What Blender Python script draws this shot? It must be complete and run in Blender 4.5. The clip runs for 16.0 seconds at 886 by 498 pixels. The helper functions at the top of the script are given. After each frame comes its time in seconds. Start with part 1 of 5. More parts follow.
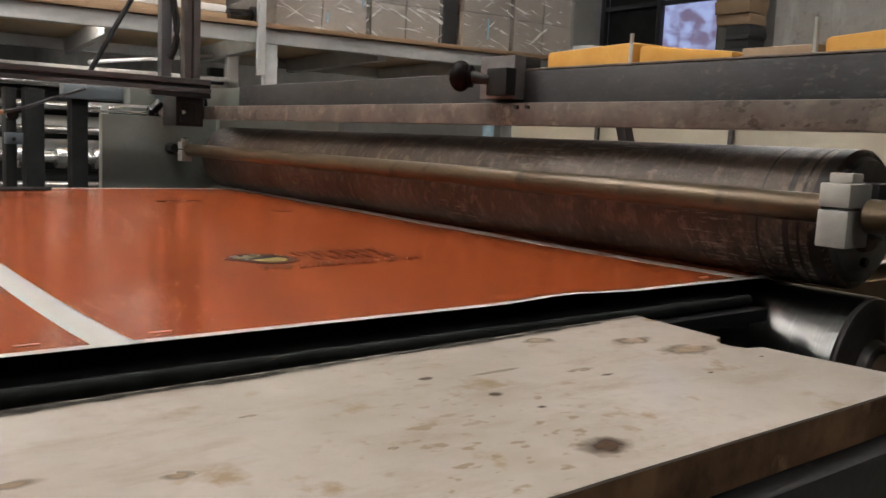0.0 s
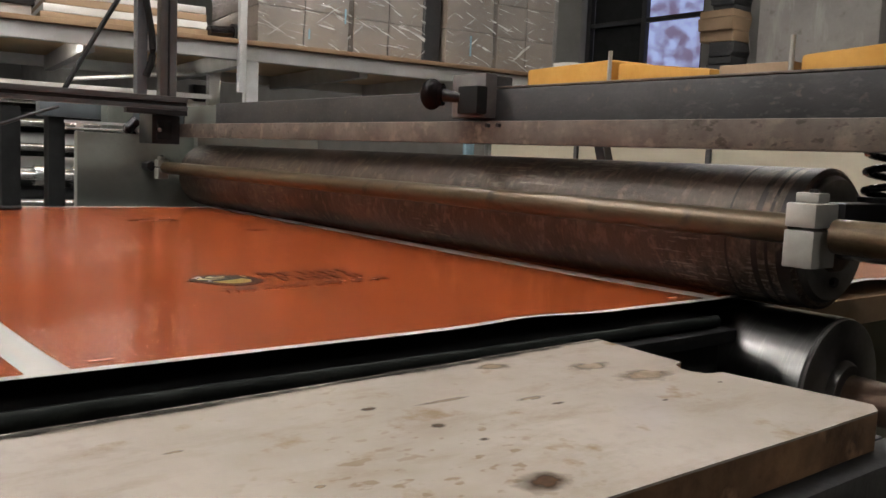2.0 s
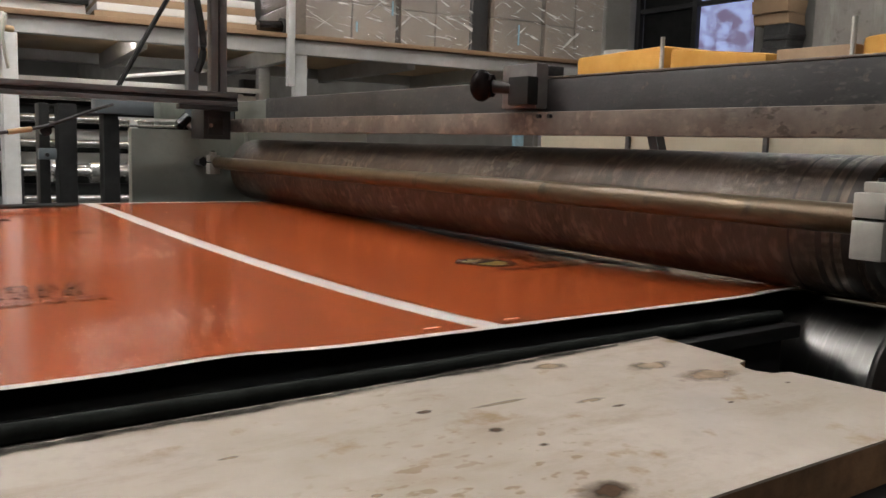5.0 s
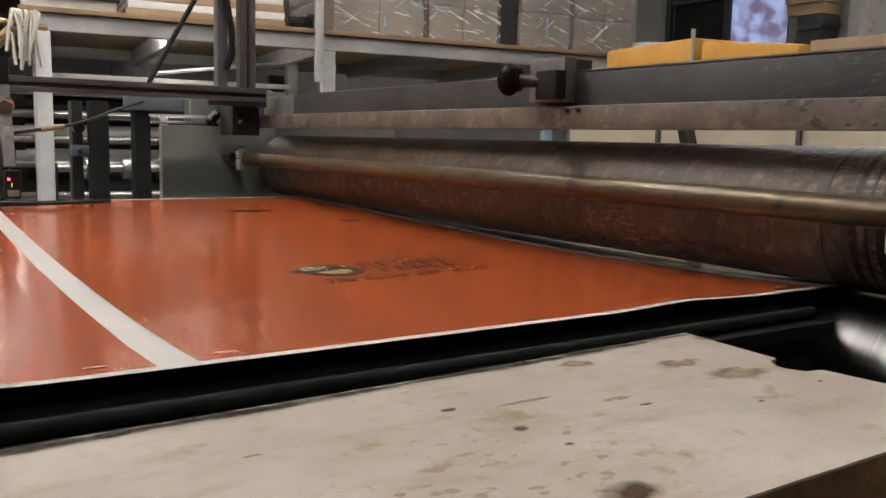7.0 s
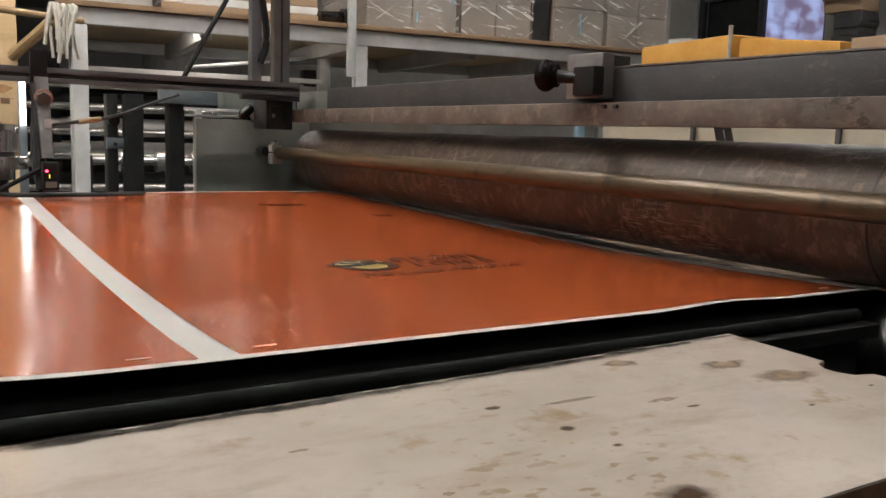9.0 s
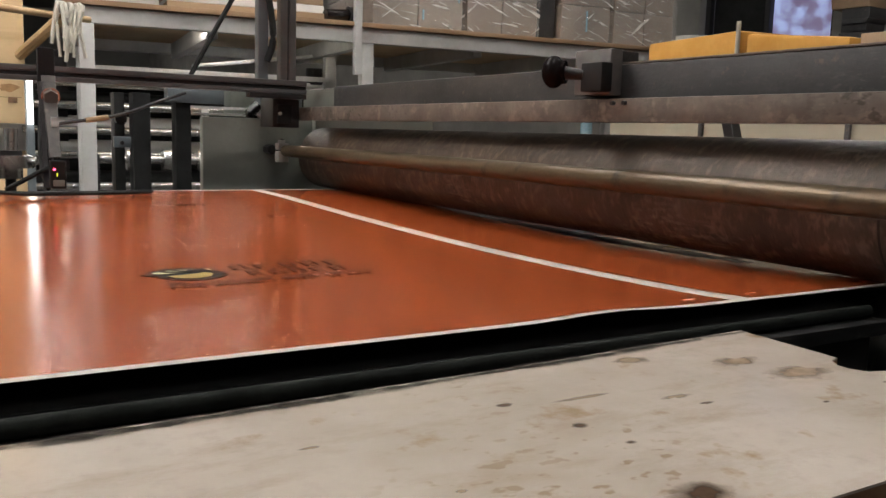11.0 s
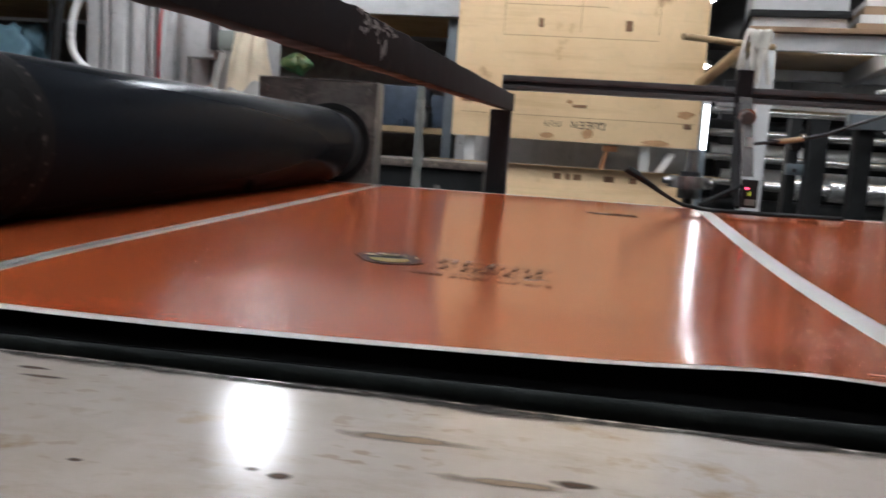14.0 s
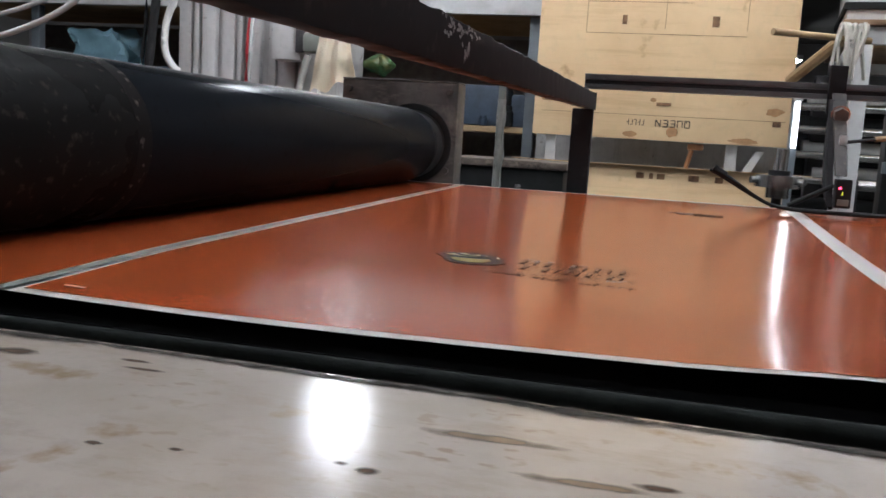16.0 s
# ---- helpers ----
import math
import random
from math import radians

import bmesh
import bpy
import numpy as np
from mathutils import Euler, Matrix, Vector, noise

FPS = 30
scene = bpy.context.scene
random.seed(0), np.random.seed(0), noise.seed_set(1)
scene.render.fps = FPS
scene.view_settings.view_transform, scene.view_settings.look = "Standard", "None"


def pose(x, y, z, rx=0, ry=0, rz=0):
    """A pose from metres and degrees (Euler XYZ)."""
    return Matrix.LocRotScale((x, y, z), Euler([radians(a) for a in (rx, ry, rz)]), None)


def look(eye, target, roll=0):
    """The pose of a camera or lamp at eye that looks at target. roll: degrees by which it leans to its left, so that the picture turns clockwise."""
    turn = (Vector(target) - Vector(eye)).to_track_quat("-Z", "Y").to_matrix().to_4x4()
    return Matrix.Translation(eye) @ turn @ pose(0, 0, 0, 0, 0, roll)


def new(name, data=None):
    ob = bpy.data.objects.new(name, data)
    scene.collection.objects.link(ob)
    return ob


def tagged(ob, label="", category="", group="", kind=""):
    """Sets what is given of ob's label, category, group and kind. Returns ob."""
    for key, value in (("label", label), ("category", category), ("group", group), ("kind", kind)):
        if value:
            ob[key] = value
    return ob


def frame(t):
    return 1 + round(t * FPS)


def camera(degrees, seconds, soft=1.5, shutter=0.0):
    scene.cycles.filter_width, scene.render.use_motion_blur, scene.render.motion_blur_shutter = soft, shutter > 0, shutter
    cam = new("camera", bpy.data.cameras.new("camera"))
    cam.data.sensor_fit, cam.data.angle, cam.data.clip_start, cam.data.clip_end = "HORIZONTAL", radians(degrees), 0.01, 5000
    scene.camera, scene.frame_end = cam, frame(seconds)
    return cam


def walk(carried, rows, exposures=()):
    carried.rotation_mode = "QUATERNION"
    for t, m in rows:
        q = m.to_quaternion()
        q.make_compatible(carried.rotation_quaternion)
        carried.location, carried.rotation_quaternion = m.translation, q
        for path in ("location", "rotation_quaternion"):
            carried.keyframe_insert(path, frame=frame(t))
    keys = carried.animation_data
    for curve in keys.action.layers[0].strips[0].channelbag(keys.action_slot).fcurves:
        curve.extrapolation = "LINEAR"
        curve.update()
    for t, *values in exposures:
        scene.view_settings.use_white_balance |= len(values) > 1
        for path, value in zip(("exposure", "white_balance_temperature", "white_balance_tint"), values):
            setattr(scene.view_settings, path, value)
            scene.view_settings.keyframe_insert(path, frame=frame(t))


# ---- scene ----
cam = camera(54.7, 16.0, shutter=0.5)
PATH = [
    (0, (0.121, -0.598, 1.051), (1.345, 0.965, 0.805), 2.7),
    (0.5, (0.139, -0.595, 1.05), (1.391, 0.948, 0.815), 2.9),
    (1, (0.148, -0.591, 1.053), (1.405, 0.948, 0.827), 2.7),
    (1.5, (0.155, -0.598, 1.056), (1.409, 0.945, 0.84), 2.6),
    (2, (0.154, -0.603, 1.057), (1.398, 0.949, 0.848), 2.6),
    (2.5, (0.155, -0.599, 1.057), (1.384, 0.965, 0.844), 2.4),
    (3, (0.157, -0.591, 1.059), (1.368, 0.986, 0.843), 2.4),
    (3.5, (0.159, -0.588, 1.062), (1.361, 0.995, 0.842), 2.5),
    (4, (0.159, -0.59, 1.061), (1.345, 1.005, 0.833), 2.2),
    (6.5, (0.161, -0.587, 1.061), (1.272, 1.058, 0.817), 1.5),
    (7, (0.164, -0.587, 1.062), (1.26, 1.067, 0.811), 1.4),
    (7.5, (0.163, -0.581, 1.059), (1.24, 1.085, 0.802), 1.4),
    (8, (0.16, -0.574, 1.059), (1.215, 1.105, 0.799), 1.6),
    (8.5, (0.154, -0.579, 1.061), (1.199, 1.106, 0.801), 1.7),
    (9, (0.157, -0.576, 1.061), (1.2, 1.11, 0.799), 1.9),
    (9.5, (0.154, -0.576, 1.06), (1.193, 1.113, 0.795), 1.8),
    (12, (0.158, -0.569, 1.058), (1.172, 1.134, 0.792), 1.8),
    (12.5, (0.128, -0.569, 1.053), (1.055, 1.185, 0.778), 1.7),
    (12.8, (0.062, -0.563, 1.053), (0.837, 1.258, 0.761), 1.2),
    (13, (0.017, -0.512, 1.040), (0.670, 1.354, 0.746), 1.6),
    (13.2, (0.009, -0.471, 1.022), (0.499, 1.446, 0.727), 1.5),
    (13.5, (0.022, -0.432, 1.007), (0.143, 1.545, 0.7195), 3.3),
    (14, (0.038, -0.481, 1.016), (-0.253, 1.483, 0.768), 3.8),
    (14.5, (0.035, -0.486, 1.014), (-0.374, 1.46, 0.796), 3.1),
    (15, (0.035, -0.485, 1.016), (-0.379, 1.459, 0.796), 3.2),
    (15.5, (0.035, -0.484, 1.017), (-0.396, 1.454, 0.775), 3.5),
    (16, (0.037, -0.487, 1.018), (-0.435, 1.439, 0.756), 3.5),
]
walk(cam, [(t, look(eye, target, roll)) for t, eye, target, roll in PATH], [(0.0, 0.34, 6400, 10), (12.2, 0.28, 6450, 10), (13.2, 0.12, 5750, 10), (16.0, 0.02, 5650, 10)])

# ---- fitted sizes ----
PITCH, GAP, S0, SHORT = 0.775, 0.030, 0.320, 0.672
LOWX, LOWZ, LOWR = 1.150, 0.800, 0.092
# Battens out of view; y-aligned ones answer sheet reflections, others are added fill.
LAMPS = [(0.3, 0.2, 3.2), (-1.9, 1.6, 2.8), (2.2, 0.6, 3.2, 0.6), (0.1, 1.9, 3.3), (-0.5, 1.9, 3.0), (-3.6, 9.0, 3.2), (1.34, 9.2, 3.3, 1.2, "y"), (1.75, 12.2, 3.3, 1.2, "y"), (3.0, 22.0, 3.3, 1.2, "y"), (-4.5, 3.0, 3.3), (4.2, 2.0, 3.3), (1.3, 2.2, 2.9), (0.6, -2.2, 3.2, 0.6)]
A1, A2 = 0.807, 1.519
ADVANCE = [(0.0, 0.0), (3.6, 0.0), (3.8, 0.004), (4.0, 0.0147), (4.2, 0.030)]
ADVANCE += [(4.2 + 0.25 * k, 0.030 + (A1 - 0.05) * k / 8) for k in range(1, 8)]
ADVANCE += [(6.2, A1 - 0.006), (6.4, A1), (9.0, A1), (9.2, A1 + 0.003), (9.3, A1 + 0.012), (9.4, A1 + 0.036), (9.5, A1 + 0.067), (9.6, A1 + 0.097), (9.7, A1 + 0.128)]
ADVANCE += [(9.7 + 0.25 * k, A1 + 0.128 + (A2 - A1 - 0.165) * k / 7) for k in range(1, 7)]
ADVANCE += [(11.4, A2 - 0.02), (11.6, A2 - 0.004), (11.8, A2), (16.0, A2)]

# ---- light ----
world = bpy.data.worlds.new("world")
scene.world = world
world.use_nodes = True
bg = world.node_tree.nodes["Background"]
sky = world.node_tree.nodes.new("ShaderNodeTexSky")
sky.sky_type = "NISHITA"
sky.sun_disc = False
sky.sun_elevation = radians(25)
sky.sun_rotation = radians(120)
world.node_tree.links.new(sky.outputs[0], bg.inputs[0])
bg.inputs[1].default_value = 0.12


# ---- materials ----
def mat(name, col, rough=0.5, metal=0.0, var=0.25, scale=8.0, bump=0.0, col2=None, spots=0.0, stretch=(1, 1, 1), coat=0.0, rvar=0.15, fine=60.0, spot_col=(0.06, 0.04, 0.03), spot_scale=6.0, streak=None, streak_col=(0.3, 0.25, 0.2), streak_amt=0.6, spec=0.5, bdist=0.002):
    """A worn surface: base colour broken up at two scales, uneven gloss, fine relief, stains."""
    m = bpy.data.materials.new(name)
    m.use_nodes = True
    nt = m.node_tree
    b = nt.nodes["Principled BSDF"]
    b.inputs["Metallic"].default_value = metal
    b.inputs["Coat Weight"].default_value = coat
    b.inputs["Specular IOR Level"].default_value = spec
    tc = nt.nodes.new("ShaderNodeTexCoord")
    mp = nt.nodes.new("ShaderNodeMapping")
    mp.inputs["Scale"].default_value = stretch
    nt.links.new(tc.outputs["Object"], mp.inputs[0])

    def noise_node(sc, detail):
        n = nt.nodes.new("ShaderNodeTexNoise")
        n.inputs["Scale"].default_value = sc
        n.inputs["Detail"].default_value = detail
        n.inputs["Roughness"].default_value = 0.62
        nt.links.new(mp.outputs[0], n.inputs["Vector"])
        return n

    def mix(fac, a, c):
        x = nt.nodes.new("ShaderNodeMix")
        x.data_type = "RGBA"
        for sock, v in ((x.inputs[0], fac), (x.inputs[6], a), (x.inputs[7], c)):
            if isinstance(v, (tuple, float, int)):
                sock.default_value = (*v, 1) if isinstance(v, tuple) and len(v) == 3 else v
            else:
                nt.links.new(v, sock)
        return x.outputs[2]

    def ramp(src, lo, hi):
        r = nt.nodes.new("ShaderNodeMapRange")
        r.inputs["From Min"].default_value = lo
        r.inputs["From Max"].default_value = hi
        nt.links.new(src, r.inputs["Value"])
        return r.outputs[0]

    big, small = noise_node(scale, 6), noise_node(fine, 4)
    second = col2 or tuple(c * (1 - var) for c in col)
    out = mix(ramp(big.outputs["Fac"], 0.35, 0.68), col, second)
    dark = tuple(c * (1 - var * 0.8) for c in col)
    out = mix(ramp(small.outputs["Fac"], 0.52, 0.8), out, dark)
    if spots:
        sp = noise_node(spot_scale, 5)
        sp.inputs["Roughness"].default_value = 0.55
        out = mix(ramp(sp.outputs["Fac"], 0.72 - 0.2 * spots, 0.78 - 0.14 * spots), out, spot_col)
    if streak:
        ms = nt.nodes.new("ShaderNodeMapping")
        ms.inputs["Scale"].default_value = streak
        nt.links.new(tc.outputs["Object"], ms.inputs[0])
        sn = nt.nodes.new("ShaderNodeTexNoise")
        sn.inputs["Scale"].default_value = 1.0
        sn.inputs["Detail"].default_value = 7
        sn.inputs["Roughness"].default_value = 0.7
        nt.links.new(ms.outputs[0], sn.inputs["Vector"])
        fac = nt.nodes.new("ShaderNodeMath")
        fac.operation = "MULTIPLY"
        fac.inputs[1].default_value = streak_amt
        nt.links.new(ramp(sn.outputs["Fac"], 0.52, 0.72), fac.inputs[0])
        out = mix(fac.outputs[0], out, streak_col)
    nt.links.new(out, b.inputs["Base Color"])
    rr = nt.nodes.new("ShaderNodeMapRange")
    rr.inputs["To Min"].default_value = max(0.02, rough - rvar)
    rr.inputs["To Max"].default_value = min(1.0, rough + rvar)
    nt.links.new(big.outputs["Fac"], rr.inputs["Value"])
    nt.links.new(rr.outputs[0], b.inputs["Roughness"])
    if bump:
        bp = nt.nodes.new("ShaderNodeBump")
        bp.inputs["Strength"].default_value = bump
        bp.inputs["Distance"].default_value = bdist
        nt.links.new(small.outputs["Fac"], bp.inputs["Height"])
        nt.links.new(bp.outputs[0], b.inputs["Normal"])
    return m


def glow(name, col, power):
    m = bpy.data.materials.new(name)
    m.use_nodes = True
    b = m.node_tree.nodes["Principled BSDF"]
    b.inputs["Base Color"].default_value = (*col, 1)
    b.inputs["Emission Color"].default_value = (*col, 1)
    b.inputs["Emission Strength"].default_value = power
    return m


ORANGE = mat("orange_print", (0.365, 0.073, 0.0185), 0.15, 0, 0.12, 2.2, 0.04, (0.305, 0.058, 0.0148), rvar=0.05, fine=160, spec=0.5)
PAPER = mat("white_paper", (0.48, 0.468, 0.445), 0.45, 0, 0.08, 5, 0.0, spec=0.2)
INK = mat("black_ink", (0.015, 0.013, 0.012), 0.25, 0, 0.2)
CREAM_INK = mat("ochre_ink", (0.36, 0.27, 0.09), 0.25, 0, 0.1)
PALE_INK = mat("pale_cream_ink", (0.62, 0.56, 0.33), 0.25, 0, 0.1)
TABLE = mat("painted_board", (0.478, 0.412, 0.366), 0.17, 0, 0.22, 5.0, 0.03, (0.365, 0.314, 0.264), 0.54, rvar=0.07, fine=70, spot_col=(0.31, 0.23, 0.155), spot_scale=22, streak=(9, 24, 9), streak_col=(0.28, 0.22, 0.16), streak_amt=0.55)
TABLE_EDGE = mat("rusty_edge", (0.29, 0.155, 0.075), 0.8, 0, 0.6, 16, 0.8, (0.06, 0.03, 0.017), 0.5, fine=60, spot_col=(0.30, 0.17, 0.09), spot_scale=30)
STAIN = mat("brown_stain", (0.27, 0.165, 0.085), 0.35, 0, 0.4, 60, 0, (0.17, 0.11, 0.06), spec=0.25)
DROP = mat("dark_drip", (0.085, 0.048, 0.028), 0.6, 0, 0.4, 60, spec=0.05)
POLISHED = mat("polished_steel", (0.15, 0.147, 0.143), 0.30, 1.0, 0.25, 6, 0.03, rvar=0.05, streak=(20, 300, 20), streak_col=(0.30, 0.29, 0.28), streak_amt=0.4)
DISC = mat("turned_grey_face", (0.20, 0.19, 0.18), 0.38, 0.7, 0.35, 14, 0.2, (0.12, 0.11, 0.105), fine=80)
TAPE = mat("cloudy_tape", (0.27, 0.27, 0.25), 0.3, 0, 0.3, 30)
ROLLEND = mat("dark_roller_end", (0.050, 0.038, 0.031), 0.45, 0.05, 0.5, 14, 0.4, (0.016, 0.014, 0.014), 0.6, fine=70, spot_col=(0.12, 0.09, 0.07), spot_scale=30, spec=0.2)
BEDBLACK = mat("black_bed_paint", (0.021, 0.0215, 0.022), 0.65, 0, 0.4, 10, 0.1, spec=0.08)
PLASTER = mat("scratched_plaster", (0.34, 0.318, 0.292), 0.9, 0, 0.3, 3.0, 0.5, (0.27, 0.25, 0.235), 0.5, fine=14, spot_col=(0.16, 0.14, 0.125), spot_scale=7, streak=(9, 9, 2), streak_col=(0.52, 0.50, 0.47), streak_amt=0.6, bdist=0.01)
ROLLER = mat("worn_brown_steel", (0.092, 0.064, 0.047), 0.40, 0.15, 0.6, 5.0, 0.7, (0.036, 0.025, 0.019), 0.9, (1, 1.4, 1), rvar=0.18, fine=170, spot_col=(0.15, 0.105, 0.075), spot_scale=42, streak=(34, 70, 34), streak_col=(0.21, 0.16, 0.12), streak_amt=0.55, spec=0.3, bdist=0.0015)
RING = mat("roller_end_rust", (0.16, 0.10, 0.07), 0.5, 0.6, 0.5, 8, 0.3, (0.06, 0.04, 0.03))
RUST = mat("orange_rust", (0.30, 0.13, 0.05), 0.7, 0, 0.4, 30, 0.4)
BRASS = mat("tarnished_brass", (0.105, 0.074, 0.042), 0.32, 0.35, 0.45, 9.0, 0.25, (0.080, 0.054, 0.032), 0.5, (1, 1.0, 1), rvar=0.08, fine=120, spot_col=(0.035, 0.024, 0.015), spot_scale=20, streak=(40, 18, 40), streak_col=(0.17, 0.122, 0.066), streak_amt=0.4, spec=0.22)
BAR = mat("rusted_bar", (0.165, 0.137, 0.115), 0.5, 0.0, 0.45, 12, 0.3, (0.085, 0.068, 0.057), 0.7, fine=70, spot_col=(0.22, 0.18, 0.145), spot_scale=30, streak=(28, 22, 40), streak_col=(0.26, 0.205, 0.165), streak_amt=0.6, spec=0.35)
BEAM = mat("grey_beam", (0.048, 0.048, 0.050), 0.5, 0.1, 0.4, 5, 0.25, (0.028, 0.028, 0.030), 0.45, fine=190, spot_col=(0.085, 0.07, 0.058), spot_scale=60, streak=(60, 26, 90), streak_col=(0.085, 0.08, 0.076), streak_amt=0.5, bdist=0.0015)
DARK = mat("dark_steel", (0.035, 0.034, 0.036), 0.42, 0.5, 0.3, 10, 0.15)
BLACK = mat("black_rubber", (0.022, 0.0225, 0.0225), 0.6, 0, 0.3, 10, 0.05, spec=0.10)
LIPM = mat("grey_green_hose", (0.020, 0.023, 0.0215), 0.8, 0, 0.5, 20, 0.3, (0.010, 0.0115, 0.011), fine=80, spec=0.04)
MARK = mat("faint_print_mark", (0.47, 0.29, 0.21), 0.4, 0, 0.2, 30)
BEARM = mat("worn_black_casting", (0.13, 0.122, 0.112), 0.45, 0.2, 0.5, 9, 0.5, (0.05, 0.047, 0.045), 0.7, fine=60, spot_col=(0.20, 0.18, 0.16), spot_scale=14, streak=(16, 16, 50), streak_col=(0.22, 0.20, 0.175), streak_amt=0.7, spec=0.4)
GLOSSBLACK = mat("black_bakelite", (0.010, 0.008, 0.008), 0.16, 0, 0.2, 10, rvar=0.05)
BLOCKM = mat("zinc_block", (0.46, 0.45, 0.41), 0.5, 0.25, 0.2, 20, 0.1, (0.34, 0.33, 0.30))
CHEEK = mat("green_grey_plate", (0.20, 0.215, 0.19), 0.5, 0.1, 0.25, 4, 0.05, (0.14, 0.15, 0.135))
GREYPLATE = mat("bare_grey_plate", (0.17, 0.16, 0.155), 0.5, 0.2, 0.3, 20, 0.1, (0.11, 0.10, 0.10), fine=90)
CHROME = mat("ground_steel", (0.62, 0.62, 0.61), 0.22, 0.85, 0.15, 6, 0.03)
BLUEGREY = mat("blue_grey_paint", (0.13, 0.15, 0.165), 0.45, 0.1, 0.25, 6, 0.05)
RAIL = mat("dull_extrusion", (0.13, 0.13, 0.133), 0.35, 0.25, 0.3, 8, 0.05, (0.08, 0.08, 0.082), fine=50)
WHITE = mat("white_rack_paint", (0.58, 0.58, 0.575), 0.45, 0, 0.15, 6, 0.05, (0.42, 0.42, 0.41))
PLY = mat("plywood", (0.72, 0.53, 0.31), 0.5, 0, 0.2, 2.5, 0.15, (0.63, 0.44, 0.24), 0.45, (1, 1, 1), fine=25, spot_col=(0.33, 0.19, 0.085), spot_scale=5, streak=(1.5, 8, 22), streak_col=(0.46, 0.30, 0.15), streak_amt=0.5)
PLYDARK = mat("deck_board", (0.28, 0.18, 0.10), 0.6, 0, 0.3, 4, 0.1, (0.18, 0.11, 0.06))
WOODM = mat("raw_wood", (0.46, 0.32, 0.17), 0.6, 0, 0.3, 6, 0.1)
COTTON = mat("cotton_rag", (0.60, 0.57, 0.50), 0.9, 0, 0.2, 20, 0.4)
WRAP = mat("film_wrapped_cartons", (0.27, 0.215, 0.175), 0.35, 0, 0.3, 2.2, 0.1, (0.125, 0.10, 0.082), 0, coat=1.0, fine=9, streak=(3, 3, 14), streak_col=(0.25, 0.215, 0.18), streak_amt=0.3, rvar=0.1)
YELLOW = mat("yellow_foam", (0.56, 0.30, 0.06), 0.8, 0, 0.2, 9, 0.4, (0.46, 0.22, 0.03))
CREAM = mat("cream_cabinet", (0.36, 0.34, 0.26), 0.5, 0, 0.15, 3, 0.05)
CONCRETE = mat("grey_plaster", (0.30, 0.285, 0.265), 0.9, 0, 0.25, 2.0, 0.3, (0.22, 0.21, 0.20))
FLOORM = mat("concrete_floor", (0.14, 0.13, 0.12), 0.7, 0, 0.3, 1.5, 0.2)
WALLM = mat("dim_wall", (0.24, 0.235, 0.225), 0.9, 0, 0.2, 1.0, 0.2)
GREYRIB = mat("grey_ribbed_metal", (0.50, 0.495, 0.485), 0.5, 0.05, 0.3, 5, 0.1, (0.40, 0.39, 0.38), 0.4, fine=40, spot_col=(0.20, 0.18, 0.16), spot_scale=24, streak=(26, 26, 2.5), streak_col=(0.30, 0.285, 0.265), streak_amt=0.6)
REDM = mat("red_cable", (0.5, 0.03, 0.04), 0.4)
BLUEM = mat("blue_cloth", (0.22, 0.38, 0.46), 0.8, 0, 0.3)
DARKBLUE = mat("dark_blue_tools", (0.045, 0.065, 0.10), 0.5, 0, 0.4, 20)
GREENM = mat("green_plastic", (0.02, 0.09, 0.03), 0.5, col2=(0.09, 0.07, 0.012), scale=22, bump=0.5, fine=20, bdist=0.01)
TUBEW = mat("white_paper_roll", (0.64, 0.63, 0.61), 0.4, 0, 0.1, 6)
CARD = mat("brown_carton", (0.30, 0.20, 0.12), 0.7, 0, 0.2, 5)
GLASSBLOCK = mat("pale_plastic", (0.55, 0.56, 0.55), 0.25, 0, 0.1)
TUBE = glow("fluorescent_tube", (1.0, 0.96, 0.90), 55)
TUBE_DIM = glow("strip_tube", (1.0, 0.97, 0.92), 11)
TUBE_LOW = glow("shelf_tube", (1.0, 0.95, 0.88), 22)
CLOTH = mat("soiled_cloth", (0.80, 0.72, 0.57), 0.9, 0, 0.25, 9, 0.4, (0.68, 0.58, 0.43), 0.3, fine=40, spot_col=(0.35, 0.14, 0.06), spot_scale=12)
CHIP = mat("bare_chipped_metal", (0.20, 0.195, 0.19), 0.6, 0.1, 0.4, 60)
PANEL = glow("light_diffuser", (1.0, 0.97, 0.92), 75)
LED = glow("red_led", (1.0, 0.05, 0.12), 6)
LED_YELLOW = glow("yellow_led", (0.75, 0.9, 0.05), 1.2)
SKYGLOW = glow("daylight_outside", (0.50, 0.58, 0.90), 0.5)


nt = SKYGLOW.node_tree
tn = nt.nodes.new("ShaderNodeTexNoise")
tn.inputs["Scale"].default_value = 22.0
tn.inputs["Detail"].default_value = 8
cr = nt.nodes.new("ShaderNodeValToRGB")
cr.color_ramp.elements[0].color, cr.color_ramp.elements[0].position = (0.20, 0.13, 0.18, 1), 0.42
cr.color_ramp.elements[1].color, cr.color_ramp.elements[1].position = (0.50, 0.60, 0.98, 1), 0.58
nt.links.new(tn.outputs["Fac"], cr.inputs[0])
nt.links.new(cr.outputs[0], nt.nodes["Principled BSDF"].inputs["Emission Color"])


